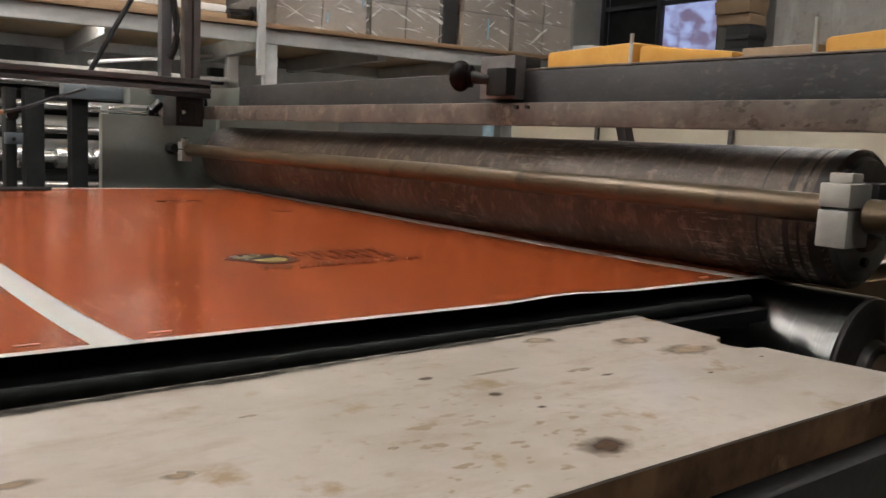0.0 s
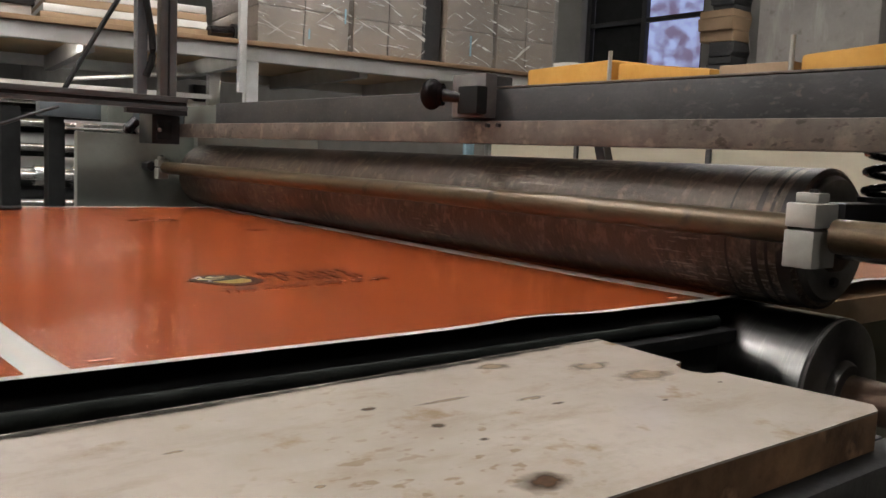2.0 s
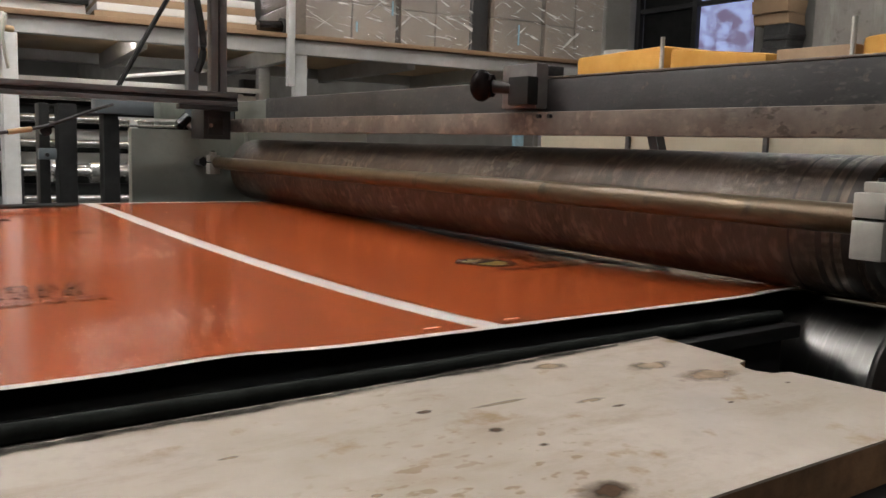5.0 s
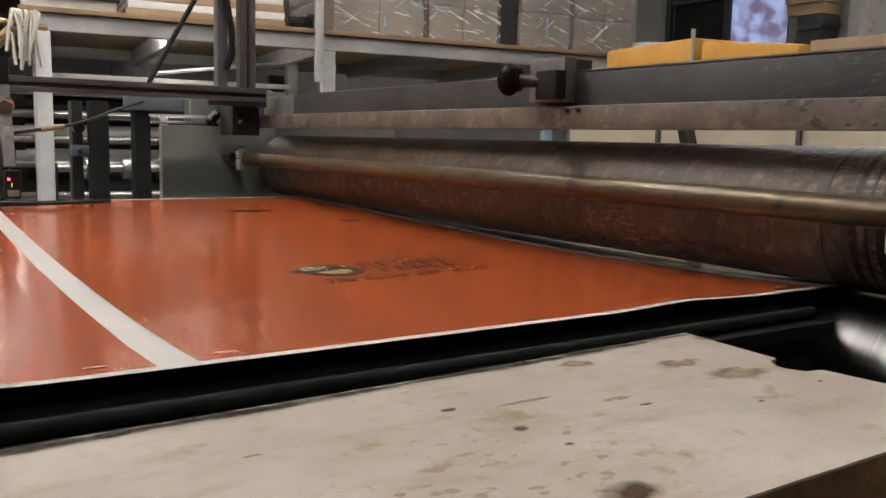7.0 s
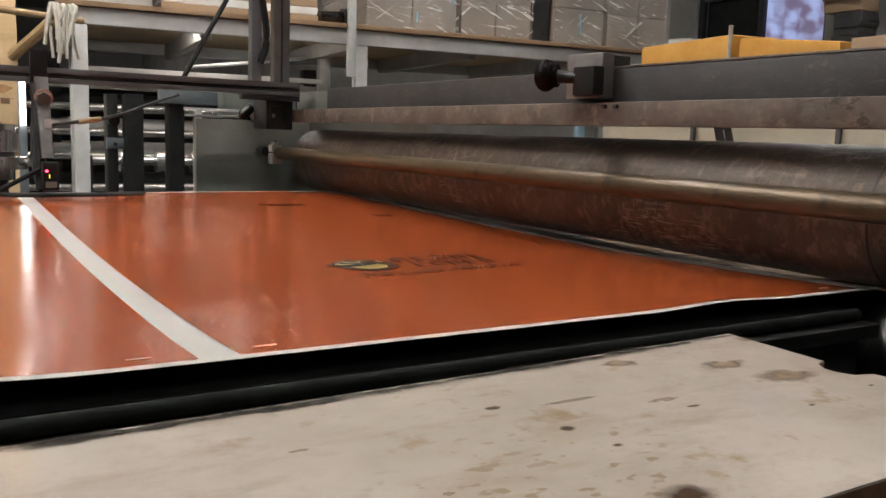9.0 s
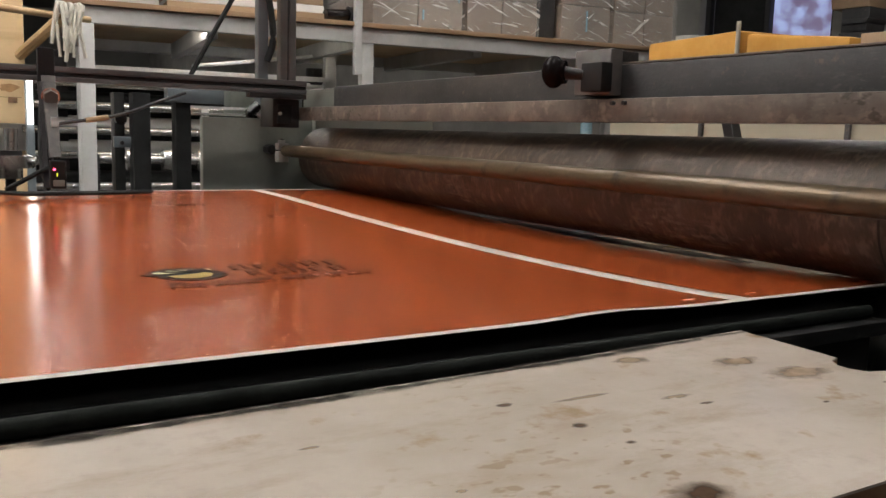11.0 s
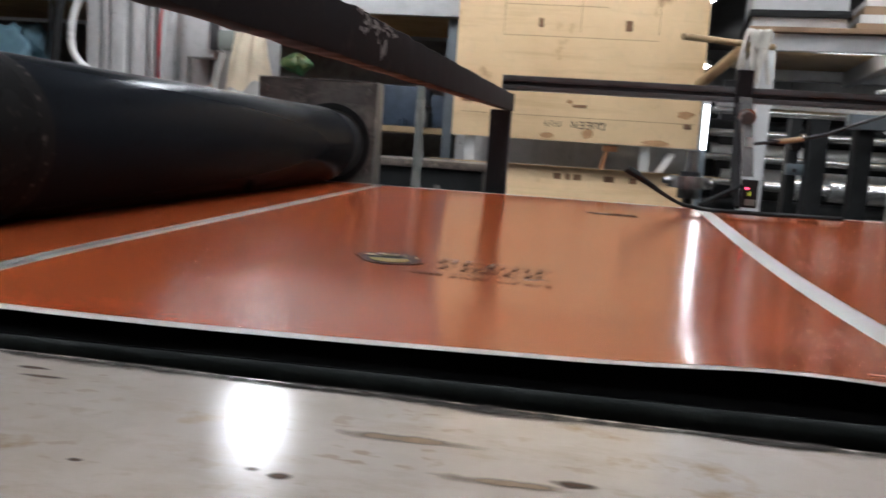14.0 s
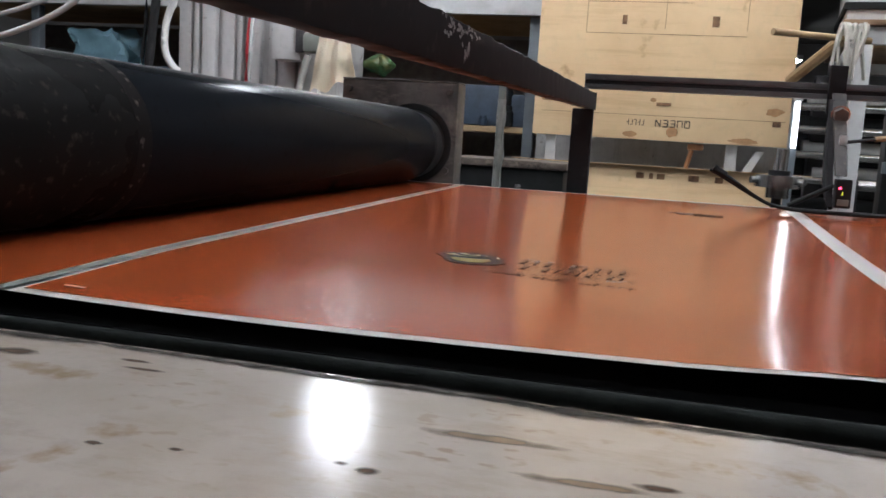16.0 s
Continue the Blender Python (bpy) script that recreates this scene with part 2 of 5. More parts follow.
def soften(m, strength):
    """Lets a flat mark fade out unevenly towards its rim."""
    nt = m.node_tree
    tc = nt.nodes.new("ShaderNodeTexCoord")
    off = nt.nodes.new("ShaderNodeVectorMath")
    off.operation = "SUBTRACT"
    off.inputs[1].default_value = (0.5, 0.5, 0.0)
    nt.links.new(tc.outputs["Generated"], off.inputs[0])
    flat_v = nt.nodes.new("ShaderNodeVectorMath")
    flat_v.operation = "MULTIPLY"
    flat_v.inputs[1].default_value = (1, 1, 0)
    nt.links.new(off.outputs[0], flat_v.inputs[0])
    ln = nt.nodes.new("ShaderNodeVectorMath")
    ln.operation = "LENGTH"
    nt.links.new(flat_v.outputs[0], ln.inputs[0])
    n = nt.nodes.new("ShaderNodeTexNoise")
    n.inputs["Scale"].default_value = 75
    n.inputs["Detail"].default_value = 5
    nt.links.new(tc.outputs["Object"], n.inputs["Vector"])
    add = nt.nodes.new("ShaderNodeMath")
    add.operation = "MULTIPLY_ADD"
    add.inputs[1].default_value = 0.55
    nt.links.new(n.outputs["Fac"], add.inputs[0])
    nt.links.new(ln.outputs["Value"], add.inputs[2])
    r = nt.nodes.new("ShaderNodeMapRange")
    for k, v in (("From Min", 0.42), ("From Max", 0.70), ("To Min", strength), ("To Max", 0.0)):
        r.inputs[k].default_value = v
    nt.links.new(add.outputs[0], r.inputs["Value"])
    nt.links.new(r.outputs[0], nt.nodes["Principled BSDF"].inputs["Alpha"])


def dull_black(name, col, share, rough, speck, speck_col, relief=0.15):
    """A black coat: a little even gloss over a very dark body with scattered specks."""
    m = bpy.data.materials.new(name)
    m.use_nodes = True
    nt = m.node_tree
    nt.nodes.remove(nt.nodes["Principled BSDF"])
    tc = nt.nodes.new("ShaderNodeTexCoord")
    outs = []
    for sc in (speck, 7.0):
        n = nt.nodes.new("ShaderNodeTexNoise")
        n.inputs["Scale"].default_value = sc
        n.inputs["Detail"].default_value = 5
        nt.links.new(tc.outputs["Object"], n.inputs["Vector"])
        outs.append(n.outputs["Fac"])
    r = nt.nodes.new("ShaderNodeMapRange")
    r.inputs["From Min"].default_value = 0.60
    r.inputs["From Max"].default_value = 0.72
    nt.links.new(outs[0], r.inputs["Value"])
    x = nt.nodes.new("ShaderNodeMix")
    x.data_type = "RGBA"
    nt.links.new(r.outputs[0], x.inputs[0])
    x.inputs[6].default_value = (*col, 1)
    x.inputs[7].default_value = (*speck_col, 1)
    rr = nt.nodes.new("ShaderNodeMapRange")
    rr.inputs["To Min"].default_value = rough - 0.06
    rr.inputs["To Max"].default_value = rough + 0.06
    nt.links.new(outs[1], rr.inputs["Value"])
    bp = nt.nodes.new("ShaderNodeBump")
    bp.inputs["Strength"].default_value = relief
    bp.inputs["Distance"].default_value = 0.001
    nt.links.new(outs[0], bp.inputs["Height"])
    d = nt.nodes.new("ShaderNodeBsdfDiffuse")
    g = nt.nodes.new("ShaderNodeBsdfGlossy")
    nt.links.new(x.outputs[2], d.inputs["Color"])
    nt.links.new(rr.outputs[0], g.inputs["Roughness"])
    for sh in (d, g):
        nt.links.new(bp.outputs[0], sh.inputs["Normal"])
    ms = nt.nodes.new("ShaderNodeMixShader")
    fr = nt.nodes.new("ShaderNodeFresnel")
    fr.inputs["IOR"].default_value = 1.16
    pw = nt.nodes.new("ShaderNodeMath")
    pw.operation = "POWER"
    pw.inputs[1].default_value = 2.0
    nt.links.new(fr.outputs[0], pw.inputs[0])
    sc = nt.nodes.new("ShaderNodeMath")
    sc.operation = "MULTIPLY_ADD"
    sc.inputs[1].default_value = 26 * share
    sc.inputs[2].default_value = share * 0.15
    nt.links.new(pw.outputs[0], sc.inputs[0])
    nt.links.new(sc.outputs[0], ms.inputs[0])
    nt.links.new(d.outputs[0], ms.inputs[1])
    nt.links.new(g.outputs[0], ms.inputs[2])
    nt.links.new(ms.outputs[0], nt.nodes["Material Output"].inputs[0])
    return m


ROLLBLACK = dull_black("black_roller_rubber", (0.009, 0.0105, 0.013), 0.045, 0.18, 60, (0.008, 0.008, 0.009), 0.05)
RUBBER_WORN = dull_black("worn_roller_end", (0.010, 0.010, 0.010), 0.045, 0.27, 75, (0.035, 0.029, 0.026), 0.07)
ARMPAINT = dull_black("black_arm_paint", (0.024, 0.022, 0.023), 0.012, 0.45, 55, (0.035, 0.031, 0.029), 0.3)
WORNRING = dull_black("speckled_ring", (0.012, 0.011, 0.011), 0.03, 0.3, 90, (0.10, 0.085, 0.075), 0.4)
KNOBBLACK = dull_black("black_bakelite_knob", (0.008, 0.006, 0.006), 0.07, 0.15, 40, (0.010, 0.008, 0.008), 0.03)
MARKER = mat("dark_marker_ink", (0.07, 0.05, 0.035), 0.7, 0, 0.3, 30)
PENCIL = mat("pencil_line", (0.30, 0.19, 0.095), 0.7, 0, 0.3, 12)
BOARD_STAIN = mat("board_stain", (0.42, 0.23, 0.10), 0.6, 0, 0.3, 30)
soften(STAIN, 0.75)
soften(DROP, 0.92)
# Dark half-clear colour for the blots along the table edge.
EDGE_DARK = mat("dark_edge_blots", (0.05, 0.042, 0.036), 0.7, 0, 0.3, 60, spec=0.1)
soften(EDGE_DARK, 0.6)


def film_creases(m):
    """Taut diagonal creases of stretch film."""
    nt = m.node_tree
    b = nt.nodes["Principled BSDF"]
    tc = nt.nodes.new("ShaderNodeTexCoord")
    prev = None
    for turn, sc, st in ((38, (9, 9, 70), 0.55), (-52, (6, 6, 46), 0.5)):
        mp = nt.nodes.new("ShaderNodeMapping")
        mp.vector_type = "TEXTURE"
        mp.inputs["Rotation"].default_value = (0, radians(turn), 0)
        mp.inputs["Scale"].default_value = tuple(1 / c for c in sc)
        nt.links.new(tc.outputs["Object"], mp.inputs[0])
        n = nt.nodes.new("ShaderNodeTexNoise")
        n.inputs["Scale"].default_value = 1.0
        n.inputs["Detail"].default_value = 3
        nt.links.new(mp.outputs[0], n.inputs["Vector"])
        r = nt.nodes.new("ShaderNodeMapRange")
        r.inputs["From Min"].default_value = 0.54
        r.inputs["From Max"].default_value = 0.72
        nt.links.new(n.outputs["Fac"], r.inputs["Value"])
        bp = nt.nodes.new("ShaderNodeBump")
        bp.inputs["Strength"].default_value = st
        bp.inputs["Distance"].default_value = 0.012
        nt.links.new(r.outputs[0], bp.inputs["Height"])
        if prev:
            nt.links.new(prev.outputs[0], bp.inputs["Normal"])
        prev = bp
    nt.links.new(prev.outputs[0], b.inputs["Coat Normal"])
    b.inputs["Coat Roughness"].default_value = 0.16


film_creases(WRAP)
FILM = mat("stretch_film", (0.80, 0.77, 0.73), 0.10, 0, 0.1, 5, 0, spec=1.0, rvar=0.04)


def glint_film(m):
    """Clear film; opaque white streaks along its creases paint in the glints."""
    nt = m.node_tree
    tc = nt.nodes.new("ShaderNodeTexCoord")
    total = None
    for turn, sc, lo, hi in ((24, (5, 5, 62), 0.60, 0.70), (-38, (4, 4, 48), 0.61, 0.72), (8, (9, 9, 120), 0.62, 0.72)):
        mp = nt.nodes.new("ShaderNodeMapping")
        mp.vector_type = "TEXTURE"
        mp.inputs["Rotation"].default_value = (0, radians(turn), 0)
        mp.inputs["Scale"].default_value = tuple(1 / c for c in sc)
        nt.links.new(tc.outputs["Object"], mp.inputs[0])
        n = nt.nodes.new("ShaderNodeTexNoise")
        n.inputs["Scale"].default_value = 1.0
        n.inputs["Detail"].default_value = 2
        n.inputs["Distortion"].default_value = 0.4
        nt.links.new(mp.outputs[0], n.inputs["Vector"])
        r = nt.nodes.new("ShaderNodeMapRange")
        for key, v in (("From Min", lo), ("From Max", hi), ("To Min", 0.0), ("To Max", 0.75)):
            r.inputs[key].default_value = v
        nt.links.new(n.outputs["Fac"], r.inputs["Value"])
        if total is None:
            total = r.outputs[0]
        else:
            mx = nt.nodes.new("ShaderNodeMath")
            mx.operation = "MAXIMUM"
            nt.links.new(total, mx.inputs[0])
            nt.links.new(r.outputs[0], mx.inputs[1])
            total = mx.outputs[0]
    fl = nt.nodes.new("ShaderNodeMath")
    fl.operation = "MAXIMUM"
    fl.inputs[1].default_value = 0.20
    nt.links.new(total, fl.inputs[0])
    nt.links.new(fl.outputs[0], nt.nodes["Principled BSDF"].inputs["Alpha"])


glint_film(FILM)


def scratch(m, sc, lo, hi, col, amount):
    """Clusters of fine scratches over the base colour."""
    nt = m.node_tree
    b = nt.nodes["Principled BSDF"]
    old = b.inputs["Base Color"].links[0].from_socket
    tc = nt.nodes.new("ShaderNodeTexCoord")
    facs = []
    for s_, a_, e_, d_ in ((sc, lo, hi, 2), ((5, 3.2, 5), 0.5, 0.62, 4)):
        mp = nt.nodes.new("ShaderNodeMapping")
        mp.inputs["Scale"].default_value = s_
        nt.links.new(tc.outputs["Object"], mp.inputs[0])
        n = nt.nodes.new("ShaderNodeTexNoise")
        n.inputs["Scale"].default_value = 1.0
        n.inputs["Detail"].default_value = d_
        nt.links.new(mp.outputs[0], n.inputs["Vector"])
        r = nt.nodes.new("ShaderNodeMapRange")
        r.inputs["From Min"].default_value = a_
        r.inputs["From Max"].default_value = e_
        nt.links.new(n.outputs["Fac"], r.inputs["Value"])
        facs.append(r.outputs[0])
    mul = nt.nodes.new("ShaderNodeMath")
    mul.operation = "MULTIPLY"
    nt.links.new(facs[0], mul.inputs[0])
    nt.links.new(facs[1], mul.inputs[1])
    am = nt.nodes.new("ShaderNodeMath")
    am.operation = "MULTIPLY"
    am.inputs[1].default_value = amount
    nt.links.new(mul.outputs[0], am.inputs[0])
    x = nt.nodes.new("ShaderNodeMix")
    x.data_type = "RGBA"
    nt.links.new(am.outputs[0], x.inputs[0])
    nt.links.new(old, x.inputs[6])
    x.inputs[7].default_value = (*col, 1)
    nt.links.new(x.outputs[2], b.inputs["Base Color"])


scratch(ROLLER, (260, 28, 260), 0.57, 0.64, (0.40, 0.35, 0.29), 0.5)
scratch(ROLLER, (90, 130, 90), 0.60, 0.70, (0.30, 0.24, 0.19), 0.5)
scratch(ROLLER, (70, 70, 70), 0.56, 0.66, (0.022, 0.016, 0.013), 0.8)
scratch(BAR, (90, 60, 120), 0.58, 0.66, (0.04, 0.03, 0.025), 0.7)
scratch(BEAM, (120, 60, 160), 0.60, 0.68, (0.16, 0.148, 0.136), 0.25)
scratch(TABLE, (70, 110, 70), 0.60, 0.68, (0.24, 0.17, 0.11), 0.7)
scratch(TABLE, (7, 16, 7), 0.50, 0.64, (0.30, 0.235, 0.17), 0.5)
scratch(BRASS, (90, 10, 90), 0.55, 0.64, (0.035, 0.025, 0.018), 0.4)


# ---- builders ----
def bm_box(bm, x0, x1, y0, y1, z0, z1, bevel=0.0):
    v = bmesh.ops.create_cube(bm, size=1)["verts"]
    for p in v:
        p.co = Vector(((x0 + x1) / 2 + p.co.x * (x1 - x0), (y0 + y1) / 2 + p.co.y * (y1 - y0), (z0 + z1) / 2 + p.co.z * (z1 - z0)))
    if bevel:
        e = list({e for p in v for e in p.link_edges})
        bmesh.ops.bevel(bm, geom=e, offset=bevel, segments=2, affect="EDGES", profile=0.6)


def box_bm(x0, x1, y0, y1, z0, z1, bevel=0.002):
    bm = bmesh.new()
    bm_box(bm, x0, x1, y0, y1, z0, z1, bevel)
    return bm


def rod_bm(a, b, r, seg=24, r2=None, bm=None):
    """A round bar from a to b."""
    bm = bm or bmesh.new()
    a, b = Vector(a), Vector(b)
    m = Matrix.Translation((a + b) / 2) @ (b - a).to_track_quat("Z", "Y").to_matrix().to_4x4()
    bmesh.ops.create_cone(bm, cap_ends=True, segments=seg, radius1=r, radius2=r if r2 is None else r2, depth=(b - a).length, matrix=m)
    return bm


def lathe_bm(profile, seg=64):
    """A turned body round the y axis from (y, radius) pairs."""
    bm = bmesh.new()
    rings = [[bm.verts.new((r * math.cos(2 * math.pi * k / seg), y, r * math.sin(2 * math.pi * k / seg))) for k in range(seg)] for y, r in profile]
    for a, c in zip(rings, rings[1:]):
        for k in range(seg):
            bm.faces.new((a[k], a[(k + 1) % seg], c[(k + 1) % seg], c[k]))
    bm.faces.new(rings[0][::-1])
    bm.faces.new(rings[-1])
    bmesh.ops.recalc_face_normals(bm, faces=bm.faces)
    return bm


def tube_bm(points, r, seg=8, bm=None):
    """A bent wire or hose along points."""
    bm = bm or bmesh.new()
    pts = [Vector(p) for p in points]
    for _ in range(2):
        pts = [pts[0]] + [q for a, b in zip(pts, pts[1:]) for q in (a * 0.75 + b * 0.25, a * 0.25 + b * 0.75)] + [pts[-1]]
    rings = []
    for i, p in enumerate(pts):
        d = (pts[min(i + 1, len(pts) - 1)] - pts[max(i - 1, 0)]).normalized()
        q = d.to_track_quat("Z", "Y")
        rings.append([bm.verts.new(p + q @ Vector((r * math.cos(6.2832 * k / seg), r * math.sin(6.2832 * k / seg), 0))) for k in range(seg)])
    for a, c in zip(rings, rings[1:]):
        for k in range(seg):
            bm.faces.new((a[k], a[(k + 1) % seg], c[(k + 1) % seg], c[k]))
    bm.faces.new(rings[0][::-1])
    bm.faces.new(rings[-1])
    return bm


def mesh_of(name, bm, material, smooth=35):
    me = bpy.data.meshes.new(name)
    bmesh.ops.recalc_face_normals(bm, faces=bm.faces)
    bm.to_mesh(me)
    bm.free()
    me.materials.append(material)
    if smooth:
        me.polygons.foreach_set("use_smooth", [True] * len(me.polygons))
        me.set_sharp_from_angle(angle=radians(smooth))
    return me


def part(name, bm, material, parent, label=""):
    ob = new(name, mesh_of(name, bm, material))
    ob.parent = parent
    if label:
        ob["label"] = label
    return ob


def thing(name, label, category, at=(0, 0, 0), rz=0.0, group=""):
    ob = new(name)
    ob.matrix_basis = pose(*at, 0, 0, rz)
    ob.empty_display_size = 0.05
    return tagged(ob, label, category, group)


def single(name, bm, material, label, category, kind="", group=""):
    return tagged(new(name, mesh_of(name, bm, material)), label, category, group, kind)


def structure(name, bm, material, label):
    return tagged(new(name, mesh_of(name, bm, material)), label, name.split("_")[0], "", "structure")

# ---- the hall ----
structure("floor", box_bm(-8, 6, -5, 26, -0.1, 0.0, 0), FLOORM, "worn grey concrete factory floor")
structure("ceiling", box_bm(-8, 6, -5, 26, 4.2, 4.3, 0), WALLM, "dim plastered hall ceiling")
structure("wall_north", box_bm(-8, 6, 26, 26.2, 0, 4.2, 0), WALLM, "dim plastered far wall")
structure("wall_south", box_bm(-8, 6, -5.2, -5, 0, 4.2, 0), WALLM, "plain plastered wall behind the machine")
structure("wall_west", box_bm(-8.2, -8, -5, 26, 0, 4.2, 0), WALLM, "plain plastered side wall")
WX = 6.0
bm = bmesh.new()
bm_box(bm, WX, WX + 0.3, -5, 3.55, 0, 4.2)
bm_box(bm, WX, WX + 0.3, 4.85, 26, 0, 4.2)
bm_box(bm, WX, WX + 0.3, 3.55, 4.85, 0, 1.82)
bm_box(bm, WX, WX + 0.3, 3.55, 4.85, 3.4, 4.2)
structure("wall_east", bm, CONCRETE, "grey plastered wall with a window opening")
structure("pillar", box_bm(WX - 0.35, WX - 0.002, 2.0, 2.85, 0, 4.2, 0.02), PLASTER, "rough grey plastered pillar with scratches")
win = tagged(thing("window_1", "dark framed factory window with bright daylight behind", "window"), kind="structure")
for y in (3.57, 4.18, 4.80):
    part("mullion", box_bm(WX + 0.05, WX + 0.1, y - 0.025, y + 0.025, 1.82, 3.4), DARK, win)
for z in (1.85, 2.30, 2.9):
    part("transom", box_bm(WX + 0.055, WX + 0.095, 3.595, 4.775, z - 0.02, z + 0.02), DARK, win)
part("boarded_pane", box_bm(WX + 0.11, WX + 0.13, 4.2, 4.78, 1.87, 3.38), BLACK, win, "blacked-out pane")
tagged(new("backdrop", mesh_of("backdrop", box_bm(WX + 1.2, WX + 1.25, 1.5, 6.5, 1.0, 4.5, 0), SKYGLOW)), "pale blue daylight outside the window", "backdrop", "", "structure")


def ceiling_lamp(x, y, z, length=1.2, along="x"):
    lamp = thing("ceiling_light", "unseen white fluorescent batten light under the ceiling, placed for light", "light", (x, y, z), 0 if along == "x" else 90, "ceiling lights")
    part("housing", box_bm(-length / 2 - 0.03, length / 2 + 0.03, -0.06, 0.06, 0.025, 0.09), WHITE, lamp)
    for s in (-0.035, 0.035):
        part("tube", rod_bm((-length / 2, s, 0), (length / 2, s, 0), 0.02, 12), TUBE, lamp)
    for s in (-length / 2 - 0.015, length / 2 + 0.015):
        part("socket", box_bm(s - 0.012, s + 0.012, -0.06, 0.06, -0.025, 0.03), WHITE, lamp)
    part("hanger", rod_bm((0, 0, 0.085), (0, 0, 4.2 - z), 0.006, 8), DARK, lamp)
    return lamp


for p in LAMPS:
    ceiling_lamp(*p)
panel_light = thing("panel_light", "small white panel light hung low before the ribbed cabinet", "light", (-0.845, 1.90, 1.64), -20)
part("frame", box_bm(-0.088, 0.088, -0.118, 0.118, 0.012, 0.05, 0.004), WHITE, panel_light)
part("diffuser", box_bm(-0.058, 0.058, -0.075, 0.075, 0.0, 0.0115, 0.002), PANEL, panel_light)
part("hanger", rod_bm((0, 0, 0.051), (0, 0, 2.56), 0.006, 8), DARK, panel_light)

# ---- the printing line ----
RX, RZ, RR = 1.15, 0.982, 0.0845
bed = thing("printing_bed", "black steel bed under the printed sheet", "machine bed")
part("plate", box_bm(-1.6, 1.06, -0.002, 1.606, 0.84, 0.880, 0.001), BEDBLACK, bed)
part("outfeed_plate", box_bm(1.28, 2.3, -0.01, 1.61, 0.84, 0.880, 0.001), PLYDARK, bed)
part("side_rail", box_bm(-1.6, 1.04, -0.030, -0.003, 0.70, 0.878, 0.003), BEDBLACK, bed)
part("rubber_lip", rod_bm((-1.6, -0.056, 0.885), (1.02, -0.036, 0.884), 0.0065, 20), LIPM, bed)
part("lip_flange", box_bm(-1.6, 1.03, -0.058, -0.031, 0.862, 0.877, 0.002), BEDBLACK, bed)
part("underframe", box_bm(-1.6, 1.0, 0.02, 1.6, 0.70, 0.80), BEDBLACK, bed)
part("infeed_plate", box_bm(-4.7, -1.602, 0.0, 1.6, 0.84, 0.880, 0.001), BEDBLACK, bed)
for x in (-4.6, -3.0, -1.5, 0.9):
    for y in (0.03, 1.5):
        part("leg", box_bm(x, x + 0.08, y, y + 0.08, 0, 0.70 if x > -1.6 else 0.84), DARK, bed)

# The moving web: white paper with printed orange panels.
WEB_X0, WEB_X1 = -4.6, 1.90


def lift(x, y):
    """The sheet's slight waves."""
    u = min(max(y / 1.38, 0.0), 1.0)
    s = min(max((x + 1.96) / 0.4, 0.0), 1.0) * min(max((1.15 - x) / 0.35, 0.0), 1.0)
    q = math.exp(-(((x + 1.743) / 0.28) ** 2))
    s *= 1 - 0.35 * q
    return -0.0065 * q * math.exp(-((y / 0.13) ** 2)) - 0.0125 * s * math.sin(math.pi * u ** 0.74) + 0.0008 * math.sin(2.1 * x + 1.0) * math.sin(1.9 * y) + 0.0035 * math.exp(-((y / 0.05) ** 2)) * max(0, math.sin(8.9 * x + 1.1)) ** 6


SKEW = {-3: -0.04, -2: 0.055, -1: 0.02, 0: 0.01, 1: 0.025, 2: 0.0}


def sheet_bm(x0, x1, y0, y1, z, nx, ny, skew0=0.0, skew1=0.0):
    """A waved sheet; its two ends may run askew across the web."""
    bm = bmesh.new()
    g = []
    for i in range(nx + 1):
        g.append([])
        for j in range(ny + 1):
            y = y0 + (y1 - y0) * j / ny
            w = y / 1.6
            x = x0 + skew0 * w + (x1 + skew1 * w - x0 - skew0 * w) * i / nx
            g[-1].append(bm.verts.new((x, y, z + lift(x, y))))
    for i in range(nx):
        for j in range(ny):
            bm.faces.new((g[i][j], g[i + 1][j], g[i + 1][j + 1], g[i][j + 1]))
    return bm


def letters(text, length, height, m):
    """Flat printed lettering as a mesh, stretched to its printed length."""
    cu = bpy.data.curves.new("lettering", "FONT")
    cu.body = text
    cu.shear = 0.25
    cu.offset = 0.025
    cu.resolution_u = 3
    tmp = bpy.data.objects.new("lettering", cu)
    me = bpy.data.meshes.new_from_object(tmp)
    bpy.data.objects.remove(tmp)
    xs = [v.co.x for v in me.vertices]
    ys = [v.co.y for v in me.vertices]
    for v in me.vertices:
        v.co.x = (v.co.x - min(xs)) / (max(xs) - min(xs)) * length
        v.co.y = v.co.y / max(ys) * height
    me.materials.clear()
    me.materials.append(m)
    return me


def on_web(bm, x, y, z, sx, sy):
    """Moves a flat print drawn about its own corner on to the waved sheet."""
    for v in bm.verts:
        v.co = Vector((x + v.co.x * sx, y * sy + v.co.y * sy, z + v.co.z))
        v.co.z += lift(v.co.x, v.co.y)
    return bm


def outline_bm(points, z):
    bm = bmesh.new()
    bm.faces.new([bm.verts.new((px, py, z)) for px, py in points])
    return bm


def oval(cx, cy, rx, ry, lean=0.0, n=28):
    return [(cx + rx * math.cos(6.2832 * k / n) + lean * ry * math.sin(6.2832 * k / n), cy + ry * math.sin(6.2832 * k / n)) for k in range(n)]


